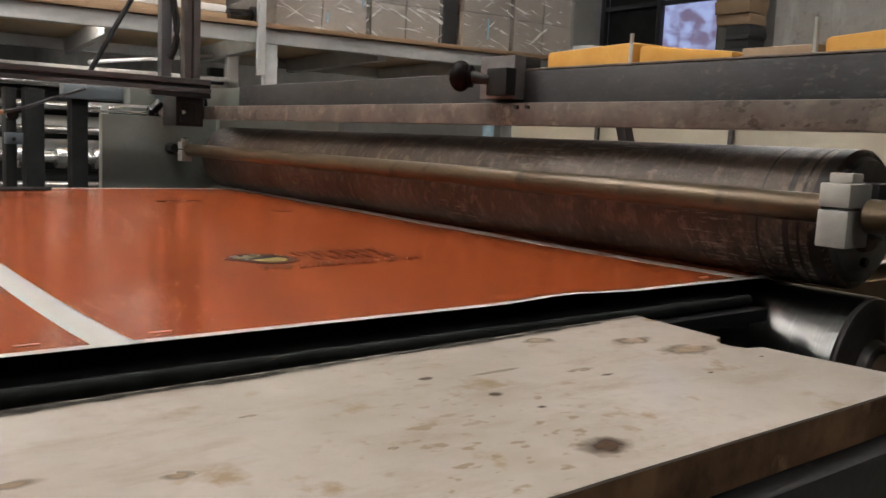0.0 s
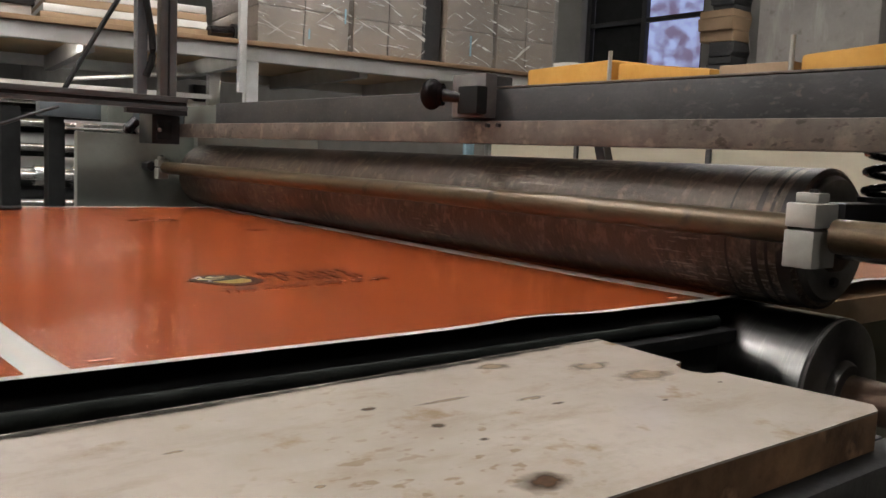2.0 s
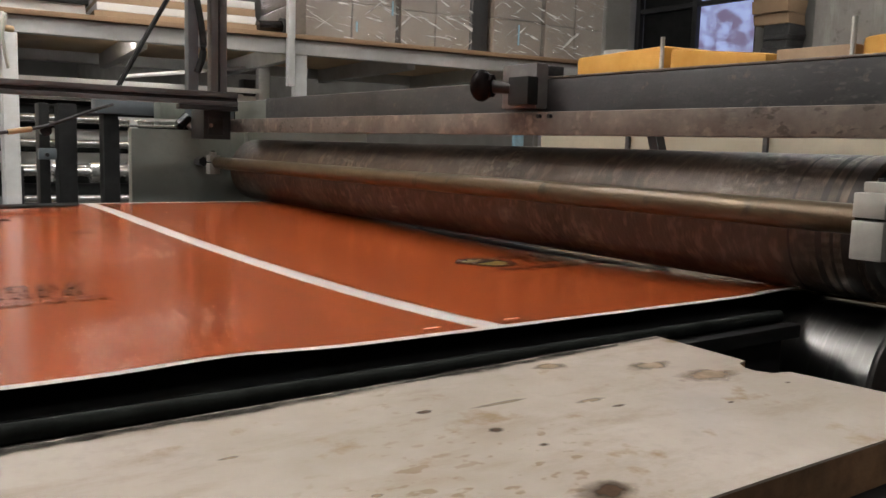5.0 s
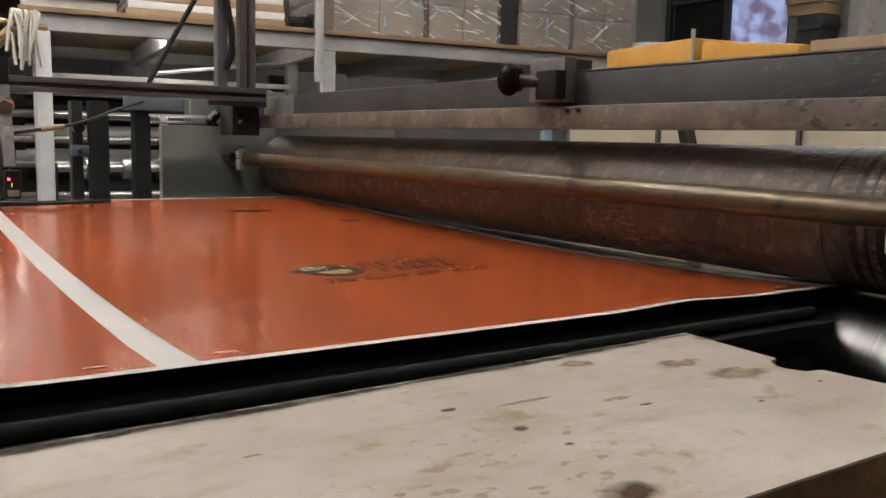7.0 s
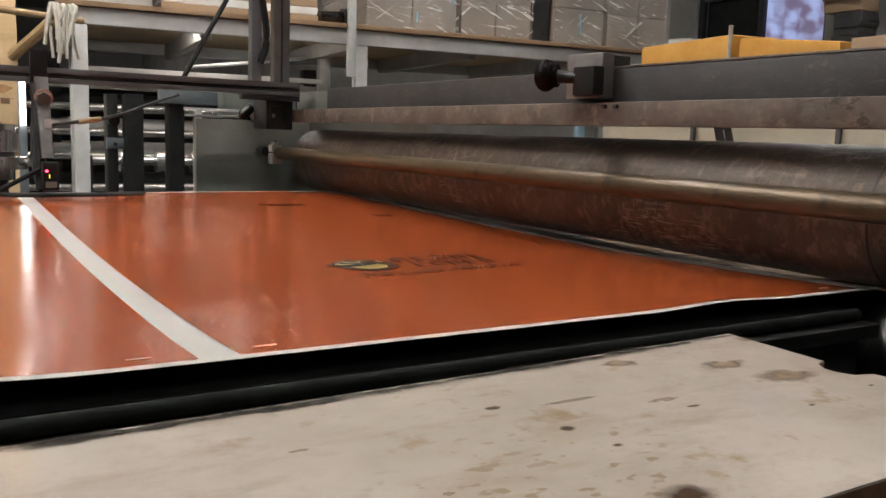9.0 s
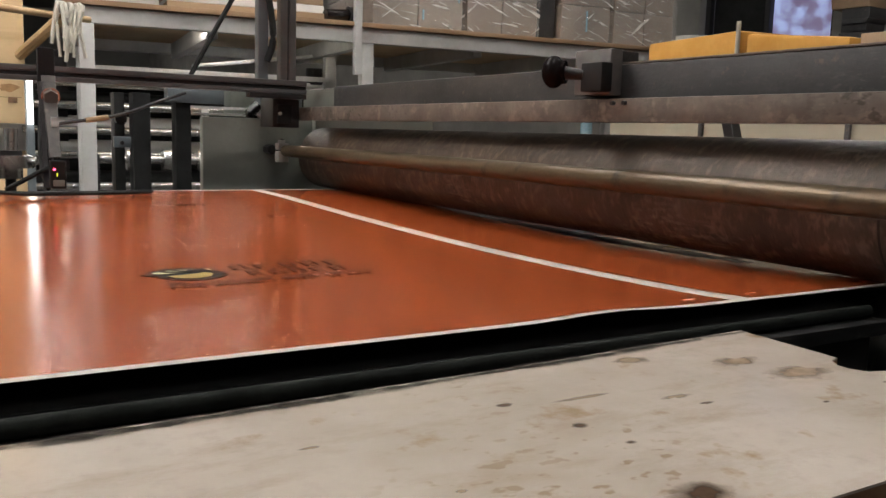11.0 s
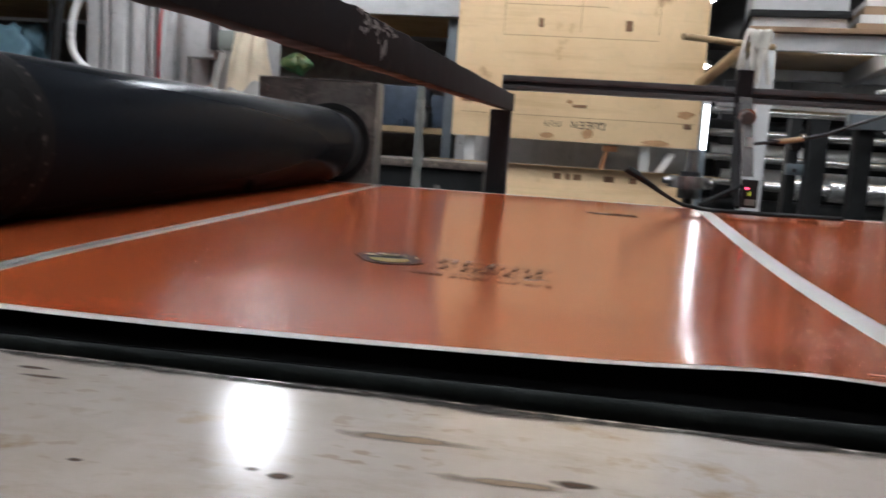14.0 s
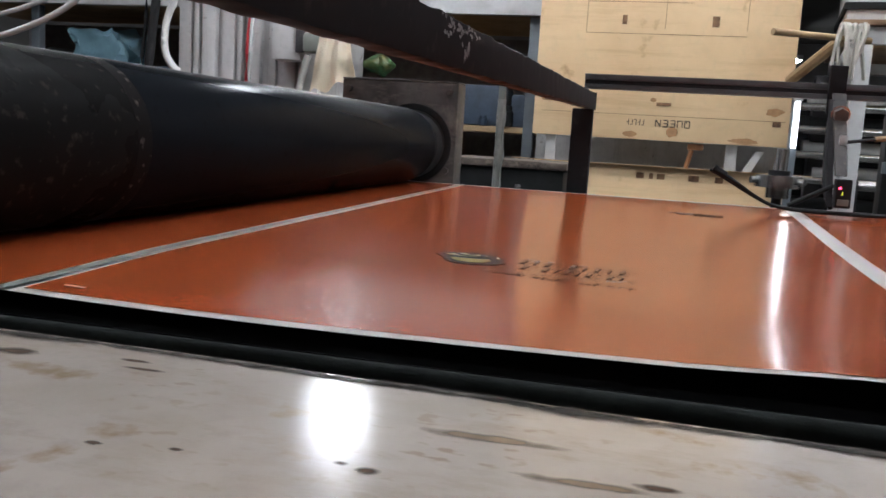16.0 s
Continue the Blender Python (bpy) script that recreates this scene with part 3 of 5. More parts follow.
def stroke_bm(strokes, z):
    """Lettering strokes, each a thin slanted quad (x0, y0, x1, y1, width)."""
    bm = bmesh.new()
    for ax, ay, cx, cy, w in strokes:
        d = Vector((cx - ax, cy - ay, 0)).normalized()
        n_ = Vector((-d.y, d.x, 0)) * w / 2
        a_, c_ = Vector((ax, ay, z)), Vector((cx, cy, z))
        bm.faces.new([bm.verts.new(p) for p in (a_ - n_, c_ - n_, c_ + n_, a_ + n_)])
    return bm


tag_mesh = letters("The sweet side of art", 0.255, 0.021, INK)
web = thing("paper_web", "glossy white paper web printed with orange panels", "paper", (0, 0, 0.9))
part("paper", sheet_bm(WEB_X0, WEB_X1, 0, 1.6, 0, 360, 24), PAPER, web, "white paper base with bare margins")
for k in range(-6, 2):
    a = S0 + k * PITCH + (PITCH - SHORT if k <= -3 else 0)
    long = SHORT if k == -3 else PITCH
    panel = part("printed_panel", sheet_bm(a, a + long - (0.020 if k == -4 else GAP), 0.0125, 1.568, 0.0007, 36, 24, SKEW.get(k, 0.0), SKEW.get(k + 1, 0.0)), ORANGE, web, "glossy orange printed panel")
    for (u, v, w, h) in ((0.445, 1.225, 0.10, 0.012), (0.46, 1.205, 0.085, 0.01), (0.61, 0.985, 0.035, 0.03)):
        if u + w < long - GAP:
            part("small_print_bar", box_bm(a + u, a + u + w, v, v + h, 0.0012 + lift(a + u, v), 0.0016 + lift(a + u, v), 0), INK, panel)
    sx, sy = (0.80, 0.87) if k == -3 else (1.0, 1.0)
    ax, ay = a + 0.25 * sx, 0.368
    rim = [(0.0, 0.066), (0.014, 0.080), (0.030, 0.096), (0.050, 0.104), (0.068, 0.098), (0.082, 0.088), (0.092, 0.070), (0.098, 0.044), (0.090, 0.026), (0.076, 0.014), (0.058, 0.006), (0.040, 0.008), (0.026, 0.020), (0.014, 0.046)]
    part("badge", on_web(outline_bm(rim, 0.0014), ax, ay, 0, sx, sy), INK, panel, "dark badge print")
    for points, zz, mm in (([(0.014, 0.066), (0.025, 0.078), (0.042, 0.090), (0.056, 0.092), (0.066, 0.086), (0.068, 0.078), (0.056, 0.066), (0.036, 0.060), (0.022, 0.060)], 0.0017, PALE_INK),
                           ([(0.027, 0.044), (0.042, 0.046), (0.062, 0.052), (0.074, 0.058), (0.080, 0.044), (0.072, 0.025), (0.056, 0.018), (0.042, 0.020), (0.032, 0.030)], 0.0017, CREAM_INK),
                           (oval(0.046, 0.076, 0.020, 0.0125, 0.2), 0.0020, INK), (oval(0.045, 0.0765, 0.0135, 0.008, 0.2), 0.0023, PALE_INK), (oval(0.047, 0.077, 0.0075, 0.0042, 0.2), 0.0026, INK),
                           ([(0.079, 0.080), (0.083, 0.066), (0.086, 0.066), (0.083, 0.081)], 0.0020, PALE_INK)):
        part("badge_ring", on_web(outline_bm(points, zz), ax, ay, 0, sx, sy), mm, panel)
    for row, (x0, y0, h, step, count) in enumerate(((0.114, 0.068, 0.036, 0.0315, 5), (0.122, 0.024, 0.032, 0.0265, 5))):
        for n in range(count):
            lx, m_ = x0 + step * n, (n + row) % 3
            wide = step * 0.62
            st = [(lx, y0, lx + 0.003, y0 + h, 0.0062), (lx - 0.004, y0 + 0.001, lx + 0.010, y0 + 0.001, 0.003), (lx - 0.001, y0 + h - 0.001, lx + wide, y0 + h - 0.001, 0.0035)]
            if m_ != 1:
                st += [(lx + wide * 0.8, y0, lx + wide * 0.8 + 0.003, y0 + h * 0.95, 0.0035)]
            if m_ != 2:
                st += [(lx + 0.002, y0 + h / 2, lx + wide * 0.8, y0 + h / 2, 0.003)]
            part("letter_bar", on_web(stroke_bm(st, 0.0016 + 0.00005 * n), ax, ay, 0, sx, sy), INK, panel)
    line = new("tagline", tag_mesh if k != -3 else tag_mesh.copy())
    line.parent = panel
    if k == -3:
        for v in line.data.vertices:
            v.co.x *= sx
            v.co.y *= sy
    lx = ax + 0.010 * sx
    line.matrix_basis = pose(lx, (ay - 0.038) * sy, 0.0026 + lift(lx + 0.12, 0.35 * sy), 0, 0, 5.5)
    if k == -3:
        part("seam_band", sheet_bm(a - 0.014, a - 0.005, 0.0, 1.6, 0.0016, 3, 24, SKEW[-3], SKEW[-3]), CHEEK, web, "grey band along the page joint")
    for x0 in (a + 0.018, a + long - GAP - 0.045):
        mark = bmesh.new()
        bmesh.ops.create_grid(mark, x_segments=1, y_segments=1, size=0.5)
        for v in mark.verts:
            v.co = Vector((v.co.x * 0.017 + 0.008, v.co.y * 0.004, 0.0016))
        part("register_mark", on_web(mark, x0, 0.032, 0, 1, 1), MARK, panel)

# big roller
roller = thing("print_roller", "worn brown steel print roller over the sheet", "roller", (RX, 0, RZ))
part("barrel", lathe_bm([(-0.096, 0.070), (-0.096, RR - 0.004), (-0.092, RR), (1.72, RR), (1.73, RR - 0.008)], 96), ROLLER, roller)
for y0, w in ((-0.0925, 0.018), (-0.066, 0.005), (-0.052, 0.009), (-0.012, 0.004)):
    part("wear_ring", lathe_bm([(y0, RR - 0.001), (y0 + 0.0005, RR + 0.00015), (y0 + w - 0.0005, RR + 0.00015), (y0 + w, RR - 0.001)], 96), ROLLEND, roller, "dark worn ring")
part("end_ring", lathe_bm([(-0.103, 0.052), (-0.103, 0.072), (-0.095, 0.077)], 64), DISC, roller, "scraped grey end ring")
part("hub", lathe_bm([(-0.112, 0.030), (-0.110, 0.036), (-0.097, 0.040)], 48), RING, roller)
part("journal", lathe_bm([(-0.19, 0.022), (-0.10, 0.022), (1.72, 0.022), (1.82, 0.022)], 32), CHROME, roller)
for k in range(3):
    a = 2.1 * k + 0.5
    part("bolt", rod_bm((0.05 * math.cos(a), -0.109, 0.05 * math.sin(a)), (0.05 * math.cos(a), -0.097, 0.05 * math.sin(a)), 0.006, 6), DARK, roller)

low = thing("counter_roller", "polished steel counter roller below the print roller", "roller", (LOWX, 0, LOWZ))
part("end_disc", lathe_bm([(-0.1265, 0.030), (-0.127, LOWR - 0.006), (-0.1255, LOWR - 0.002), (-0.1225, LOWR - 0.001)], 64), DISC, low, "dull grey end face")
part("groove", lathe_bm([(0.062, LOWR - 0.001), (0.063, LOWR + 0.0004), (0.066, LOWR + 0.0004), (0.067, LOWR - 0.001)], 96), DARK, low)
part("weld_bead", lathe_bm([(-0.138, 0.030), (-0.136, 0.037), (-0.130, 0.041), (-0.1272, 0.042)], 40), DISC, low)
part("barrel", lathe_bm([(-0.122, 0.02), (-0.122, LOWR - 0.002), (-0.120, LOWR), (1.72, LOWR), (1.73, LOWR - 0.004)], 96), POLISHED, low)
part("journal", lathe_bm([(-0.42, 0.025), (-0.18, 0.025), (-0.1385, 0.027)], 32), RING, low)

# wiper rod with its split blocks
DX, DZ, DR = 1.035, 0.9985, 0.0165
rod = thing("guide_rod", "tarnished brass guide rod in front of the print roller", "rod")
part("shaft", rod_bm((DX, -0.115, DZ), (DX, 1.735, DZ), DR, 40), BRASS, rod)
part("thin_shaft", rod_bm((DX, 1.73, DZ), (DX, 1.80, DZ), 0.010, 20), CHROME, rod)
part("stub", rod_bm((DX + 0.005, -0.50, DZ - 0.004), (DX + 0.005, -0.158, DZ - 0.004), 0.0185, 32), BRASS, rod)


def split_block(x, y, z, w, d, h):
    b = thing("clamp_block", "split zinc clamp block holding the guide rod", "clamp", (x, y, z), 0, "rod clamp blocks")
    part("lower_half", box_bm(-w / 2, w / 2, -d / 2, d / 2, -h * 0.52, -0.0015, 0.002), BLOCKM, b)
    part("upper_half", box_bm(-w / 2, w / 2, -d / 2, d / 2, 0.0015, h * 0.34, 0.002), BLOCKM, b)
    part("cap", box_bm(-w * 0.28, w * 0.22, -d / 2 + 0.004, d / 2 - 0.004, h * 0.345, h * 0.48, 0.002), BLOCKM, b)
    part("screw", rod_bm((0, 0, h * 0.47), (0, 0, h * 0.53), 0.005, 6), DARK, b)
    return b


split_block(DX + 0.001, -0.132, DZ + 0.002, 0.048, 0.034, 0.080)
split_block(DX - 0.005, 1.757, DZ, 0.03, 0.03, 0.062)
holder = thing("block_holder", "dark steel arm carrying the clamp block", "bracket")
part("arm", box_bm(DX + 0.027, DX + 0.32, -0.155, -0.118, DZ + 0.008, DZ + 0.030, 0.002), DARK, holder)
part("web_plate", box_bm(DX + 0.20, DX + 0.32, -0.30, -0.16, 0.70, DZ + 0.05, 0.004), DARK, holder)

# coil spring
spring = thing("coil_spring", "black steel compression spring", "spring", (1.18, -0.140, 1.035))
pts = [(0.022 * math.cos(a * 0.6), 0.022 * math.sin(a * 0.6), 0.0078 * a * 0.6 / 2.2) for a in range(0, 62)]
part("coil", tube_bm(pts, 0.0045, 8), GLOSSBLACK, spring)
part("seat_ring", rod_bm((0, 0, -0.006), (0, 0, 0.0), 0.028, 24), DARK, spring)

# cross bar and beam
bar = thing("cross_bar", "rust-brown steel cross bar before the beam", "bar")
part("flat", box_bm(1.06, 1.083, -0.55, 1.72, 1.084, 1.120, 0.0025), BAR, bar)
for y in (0.40, 0.425):
    part("screw", rod_bm((1.054, y, 1.113), (1.061, y, 1.113), 0.0035, 8), DARK, bar)
beam = thing("cross_beam", "dark grey painted steel beam over the roller", "beam")
part("channel", box_bm(1.086, 1.15, -0.60, 1.53, 1.098, 1.173, 0.004), BEAM, beam)
part("top_lip", box_bm(1.086, 1.15, -0.60, 0.44, 1.1735, 1.1765, 0.001), BAR, beam)
part("end_cap", box_bm(1.09, 1.16, 1.534, 1.75, 1.10, 1.17, 0.004), CHEEK, beam)

knob = thing("tension_clamp", "shiny black ball knob on a grey clamp block", "clamp")
bm = bmesh.new()
bmesh.ops.create_uvsphere(bm, u_segments=40, v_segments=24, radius=0.0225, matrix=Matrix.Translation((1.010, 0.512, 1.160)) @ Matrix.Rotation(radians(-35), 4, "Z") @ Matrix.Diagonal((0.85, 1, 1.12, 1)))
part("ball", bm, KNOBBLACK, knob)
part("neck", rod_bm((1.012, 0.512, 1.161), (1.040, 0.476, 1.156), 0.012, 24, 0.008), DARK, knob)
part("collar", rod_bm((1.017, 0.504, 1.160), (1.022, 0.497, 1.160), 0.018, 24), KNOBBLACK, knob)
part("block", box_bm(1.060, 1.0855, 0.438, 0.522, 1.126, 1.196, 0.003), GREYPLATE, knob)
part("black_clamp", box_bm(1.036, 1.0585, 0.43, 0.478, 1.130, 1.174, 0.003), BLACK, knob)
part("stop_plate", box_bm(1.0875, 1.12, 0.44, 0.52, 1.1775, 1.194, 0.002), BEAM, knob)

head = thing("bar_end_block", "dark steel end block of the cross bar", "bracket")
part("block", box_bm(0.978, 1.055, 1.69, 1.79, 1.063, 1.155, 0.003), DARK, head)
part("slot_plate", box_bm(0.99, 1.03, 1.684, 1.689, 1.075, 1.125, 0.001), BLACK, head)
part("bolt", rod_bm((0.995, 1.678, 1.10), (0.995, 1.689, 1.10), 0.006, 6), CHROME, head)

cheek = thing("press_stand", "green-grey painted steel press stand beside the bed", "press stand")
part("plate", box_bm(0.826, 1.55, 1.83, 1.86, 0.25, 1.087, 0.003), CHEEK, cheek)
part("foot", box_bm(0.85, 1.5, 1.76, 1.94, 0, 0.25), CHEEK, cheek)
part("upper_plate", box_bm(1.15, 1.55, 1.80, 1.828, 0.95, 1.17, 0.003), CHEEK, cheek)
part("bearing_nut", rod_bm((1.012, 1.785, 1.0), (1.012, 1.829, 1.0), 0.014, 6), DARK, cheek)

# tail cabinet seen under the bar
cab = thing("cream_cabinet", "cream sheet-metal cabinet behind the roller", "cabinet")
part("body", box_bm(1.95, 2.6, -0.8, 1.42, 0.15, 1.19, 0.004), CREAM, cab)
for y in (0.05, 0.62, 1.05):
    part("seam", box_bm(1.94, 1.949, y, y + 0.012, 0.2, 1.185, 0.001), BEAM, cab)
part("plinth", box_bm(1.98, 2.55, -0.75, 1.4, 0, 0.148), DARK, cab)
part("tray", box_bm(1.93, 2.62, -0.82, 1.44, 1.192, 1.215, 0.003), CREAM, cab)
for (y0, y1, z1, w) in ((1.02, 1.36, 1.342, 0.2), (0.70, 1.0, 1.335, 0.2), (0.20, 0.46, 1.33, 0.2), (-0.22, 0.1, 1.34, 0.2)):
    bm = box_bm(2.03, 2.03 + w, y0, y1, 1.2155, z1, 0.012)
    for v in bm.verts:
        v.co.z += 0.02 * math.sin(7 * v.co.y + 3 * v.co.x) * (v.co.z > 1.3)
    single("foam_block", bm, YELLOW, "deep yellow foam block on the cabinet", "foam block", group="foam blocks")
single("carton", box_bm(2.04, 2.4, 0.48, 0.68, 1.2155, 1.32, 0.004), CARD, "open brown carton on the cabinet", "box")
for y in (1.01, 0.47, 0.11):
    single("threaded_rod", rod_bm((2.01, y, 1.2155), (2.01, y, 1.375), 0.006, 12), BLOCKM, "grey threaded rod standing on the cabinet", "rod", group="standing rods")
single("plastic_tub", rod_bm((2.35, 1.48, 0.0), (2.35, 1.48, 1.40), 0.055, 28, 0.06), GLASSBLOCK, "pale translucent plastic tub", "tub")

# ---- side table ----
table = thing("side_table", "stained white painted board on a grey steel stand", "table")
bm = bmesh.new()
outline = [(-1.6, -0.094), (-0.6, -0.096), (-0.2, -0.097), (0.2, -0.108), (0.5, -0.098), (0.757, -0.085), (0.750, -0.183), (0.738, -0.186), (0.730, -0.196), (0.729, -0.207), (0.735, -0.218), (0.751, -0.222), (0.766, -0.334), (0.752, -0.344), (-1.6, -0.350)]
fine = []
for (ax, ay), (cx, cy) in zip(outline, outline[1:] + outline[:1]):
    n = max(1, int(math.hypot(cx - ax, cy - ay) / 0.05))
    for k in range(n):
        j = 0.0014 * noise.noise(Vector((ax + (cx - ax) * k / n, ay + (cy - ay) * k / n, 3)) * 40)
        fine.append((ax + (cx - ax) * k / n, ay + (cy - ay) * k / n + j))


def prism_bm(pts, z0, z1):
    bm = bmesh.new()
    lo = [bm.verts.new((x, y, z0)) for x, y in pts]
    hi = [bm.verts.new((x, y, z1)) for x, y in pts]
    bm.faces.new(hi)
    bm.faces.new(lo[::-1])
    for k in range(len(pts)):
        bm.faces.new((lo[k - 1], lo[k], hi[k], hi[k - 1]))
    return bm


bm.free()
part("painted_top", prism_bm(fine, 0.8965, 0.898), TABLE, table)
part("board_core", prism_bm([(x, y) for x, y in fine], 0.870, 0.8963), TABLE_EDGE, table, "dark weathered plywood edge")
part("apron", box_bm(-1.55, 0.80, -0.36, -0.33, 0.60, 0.868, 0.003), BEAM, table)
part("end_panel", box_bm(0.70, 0.80, -0.329, -0.11, 0.55, 0.868, 0.003), BEAM, table)
for x in (-1.5, 0.70):
    for y in (-0.34, -0.15):
        part("leg", box_bm(x, x + 0.05, y, y + 0.05, 0, 0.6), BEAM, table)


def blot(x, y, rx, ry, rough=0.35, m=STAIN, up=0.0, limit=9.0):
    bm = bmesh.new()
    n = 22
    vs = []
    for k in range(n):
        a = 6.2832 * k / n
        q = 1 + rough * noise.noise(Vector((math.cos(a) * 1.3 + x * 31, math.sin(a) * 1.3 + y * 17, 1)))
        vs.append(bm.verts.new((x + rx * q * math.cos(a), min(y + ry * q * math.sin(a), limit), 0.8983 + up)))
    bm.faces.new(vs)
    part("blotch", bm, m, table)


blot(0.457, -0.314, 0.021, 0.017, 0.15, DROP)
for (x, y, rx, ry) in ((0.468, -0.216, 0.006, 0.0045), (0.475, -0.248, 0.005, 0.0035), (0.449, -0.166, 0.007, 0.004), (0.568, -0.218, 0.007, 0.003), (-0.268, -0.132, 0.016, 0.006), (-0.195, -0.133, 0.014, 0.003), (-0.206, -0.122, 0.010, 0.003),
                       (-0.054, -0.209, 0.007, 0.0035), (-0.065, -0.206, 0.004, 0.003), (0.048, -0.185, 0.010, 0.004), (-0.156, -0.223, 0.004, 0.002), (-0.125, -0.217, 0.004, 0.002), (0.72, -0.24, 0.004, 0.002), (0.64, -0.25, 0.004, 0.002)):
    blot(x, y, rx, ry, 0.6, DROP)
for (x, y, rx, ry) in ((0.680, -0.199, 0.032, 0.017), (0.664, -0.158, 0.030, 0.012), (0.60, -0.12, 0.02, 0.008), (0.20, -0.215, 0.02, 0.006), (0.10, -0.24, 0.012, 0.004), (0.03, -0.255, 0.02, 0.005), (0.26, -0.24, 0.01, 0.005), (-0.023, -0.158, 0.03, 0.006), (0.02, -0.19, 0.03, 0.004),
                       (0.32, -0.18, 0.006, 0.002), (0.36, -0.26, 0.004, 0.002), (0.505, -0.175, 0.03, 0.004), (0.56, -0.20, 0.012, 0.004)):
    blot(x, y, rx, ry, 0.8)

# Overlapping dark blots make a band along the table's bed-side edge.
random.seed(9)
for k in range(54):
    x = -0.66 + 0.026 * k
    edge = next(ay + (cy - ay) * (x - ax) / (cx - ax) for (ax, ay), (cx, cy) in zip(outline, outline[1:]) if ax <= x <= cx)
    blot(x + random.uniform(-0.02, 0.02), edge - 0.001, random.uniform(0.035, 0.08), random.uniform(0.008, 0.014), 0.3, EDGE_DARK, 0.0002 * (k % 4), edge + 0.0008)

# ---- far side rail with the photo sensor ----
rail = thing("sensor_rail", "slotted aluminium rail along the far side of the bed", "rail")
RY = 1.65
part("lower_flange", box_bm(-0.158, 1.06, RY, RY + 0.035, 1.154, 1.165, 0.001), RAIL, rail)
part("slot_core", box_bm(-0.158, 1.06, RY + 0.005, RY + 0.03, 1.1655, 1.175, 0.001), DARK, rail)
part("upper_flange", box_bm(-0.158, 1.06, RY, RY + 0.035, 1.1755, 1.189, 0.001), RAIL, rail)
for (x0, x1, m_) in ((0.925, 0.952, BLUEGREY), (0.986, 1.006, RAIL), (1.0105, 1.030, RAIL)):
    part("upright", box_bm(x0, x1, RY + 0.003, RY + 0.033, 1.1895, 3.2, 0.002), m_, rail)
part("upright_slot", box_bm(1.0045, 1.012, RY + 0.008, RY + 0.03, 1.1895, 3.2, 0.001), DARK, rail)
part("corner_plate", box_bm(0.90, 1.06, RY + 0.002, RY + 0.03, 1.140, 1.1535, 0.001), DARK, rail)

sensor = thing("photo_sensor", "photo sensor with a red light on a dark steel arm", "sensor")
part("hanger", box_bm(0.392, 0.428, 1.630, 1.648, 1.12, 1.228, 0.002), ARMPAINT, sensor)


def strap_bm(a, b, w, t, w2=None):
    """A flat strap from a to b, w wide along x."""
    bm = bmesh.new()
    ends = []
    for p, ww in ((a, w), (b, w2 or w)):
        ends.append([bm.verts.new((p[0] + sx * ww / 2, p[1] + sy * t / 2, p[2])) for sx, sy in ((-1, -1), (1, -1), (1, 1), (-1, 1))])
    lo, hi = ends
    for k in range(4):
        bm.faces.new((lo[k - 1], lo[k], hi[k], hi[k - 1]))
    bm.faces.new(lo[::-1])
    bm.faces.new(hi)
    bmesh.ops.recalc_face_normals(bm, faces=bm.faces)
    bmesh.ops.bevel(bm, geom=bm.edges[:], offset=0.0015, segments=1, affect="EDGES")
    return bm


part("arm", strap_bm((0.412, 1.618, 1.165), (0.398, 1.42, 0.985), 0.030, 0.010, 0.024), ROLLEND, sensor)
part("slim_arm", strap_bm((0.395, 1.600, 1.150), (0.376, 1.385, 0.922), 0.014, 0.008, 0.012), ARMPAINT, sensor)
part("clamp_bolt", rod_bm((0.408, 1.540, 1.112), (0.409, 1.562, 1.117), 0.016, 6), BEARM, sensor)
part("washer", rod_bm((0.409, 1.556, 1.1155), (0.4092, 1.561, 1.1165), 0.020, 24), CHROME, sensor)
part("plate", box_bm(0.400, 0.416, 1.485, 1.492, 1.040, 1.070, 0.001), GLASSBLOCK, sensor)
part("body", box_bm(0.382, 0.412, 1.365, 1.395, 0.922, 0.980, 0.003), BLACK, sensor)
part("led", rod_bm((0.389, 1.360, 0.962), (0.389, 1.3655, 0.962), 0.0024, 10), LED, sensor)
part("led", box_bm(0.3935, 0.3948, 1.3630, 1.3645, 0.947, 0.955, 0.0003), LED_YELLOW, sensor, "yellow-green signal bar")
part("window", box_bm(0.386, 0.408, 1.3635, 1.3648, 0.927, 0.940, 0.0005), CHEEK, sensor)
for (dx, dy) in ((0.0, 0.0), (-0.010, 0.018), (0.004, 0.036)):
    part("wire_guide", tube_bm([(0.150 + dx, 1.375 + dy, 0.982), (0.178 + dx, 1.375 + dy, 0.968), (0.245, 1.375 + dy, 0.925), (0.28, 1.375 + dy, 0.913), (0.36, 1.375 + dy, 0.909), (0.585 + 3 * dx, 1.375 + dy, 0.912)], 0.0036, 8), BLACK, sensor)
part("guide_tip", rod_bm((0.146, 1.385, 0.986), (0.172, 1.385, 0.971), 0.008, 12), BLACK, sensor)
part("lead", tube_bm([(0.41, 1.50, 1.055), (0.48, 1.52, 1.066), (0.56, 1.54, 1.08), (0.66, 1.58, 1.12), (0.72, 1.60, 1.14)], 0.0038, 8), DARK, sensor)
part("lead_sleeve", rod_bm((0.475, 1.519, 1.0652), (0.525, 1.531, 1.0735), 0.006, 12), WOODM, sensor)
part("lead", tube_bm([(0.39, 1.57, 1.10), (0.378, 1.50, 1.03), (0.372, 1.43, 0.95), (0.38, 1.39, 0.92)], 0.005, 8), BLACK, sensor)
part("strut", rod_bm((0.30, 1.40, 0.918), (0.385, 1.41, 0.965), 0.005, 8), BLACK, sensor)

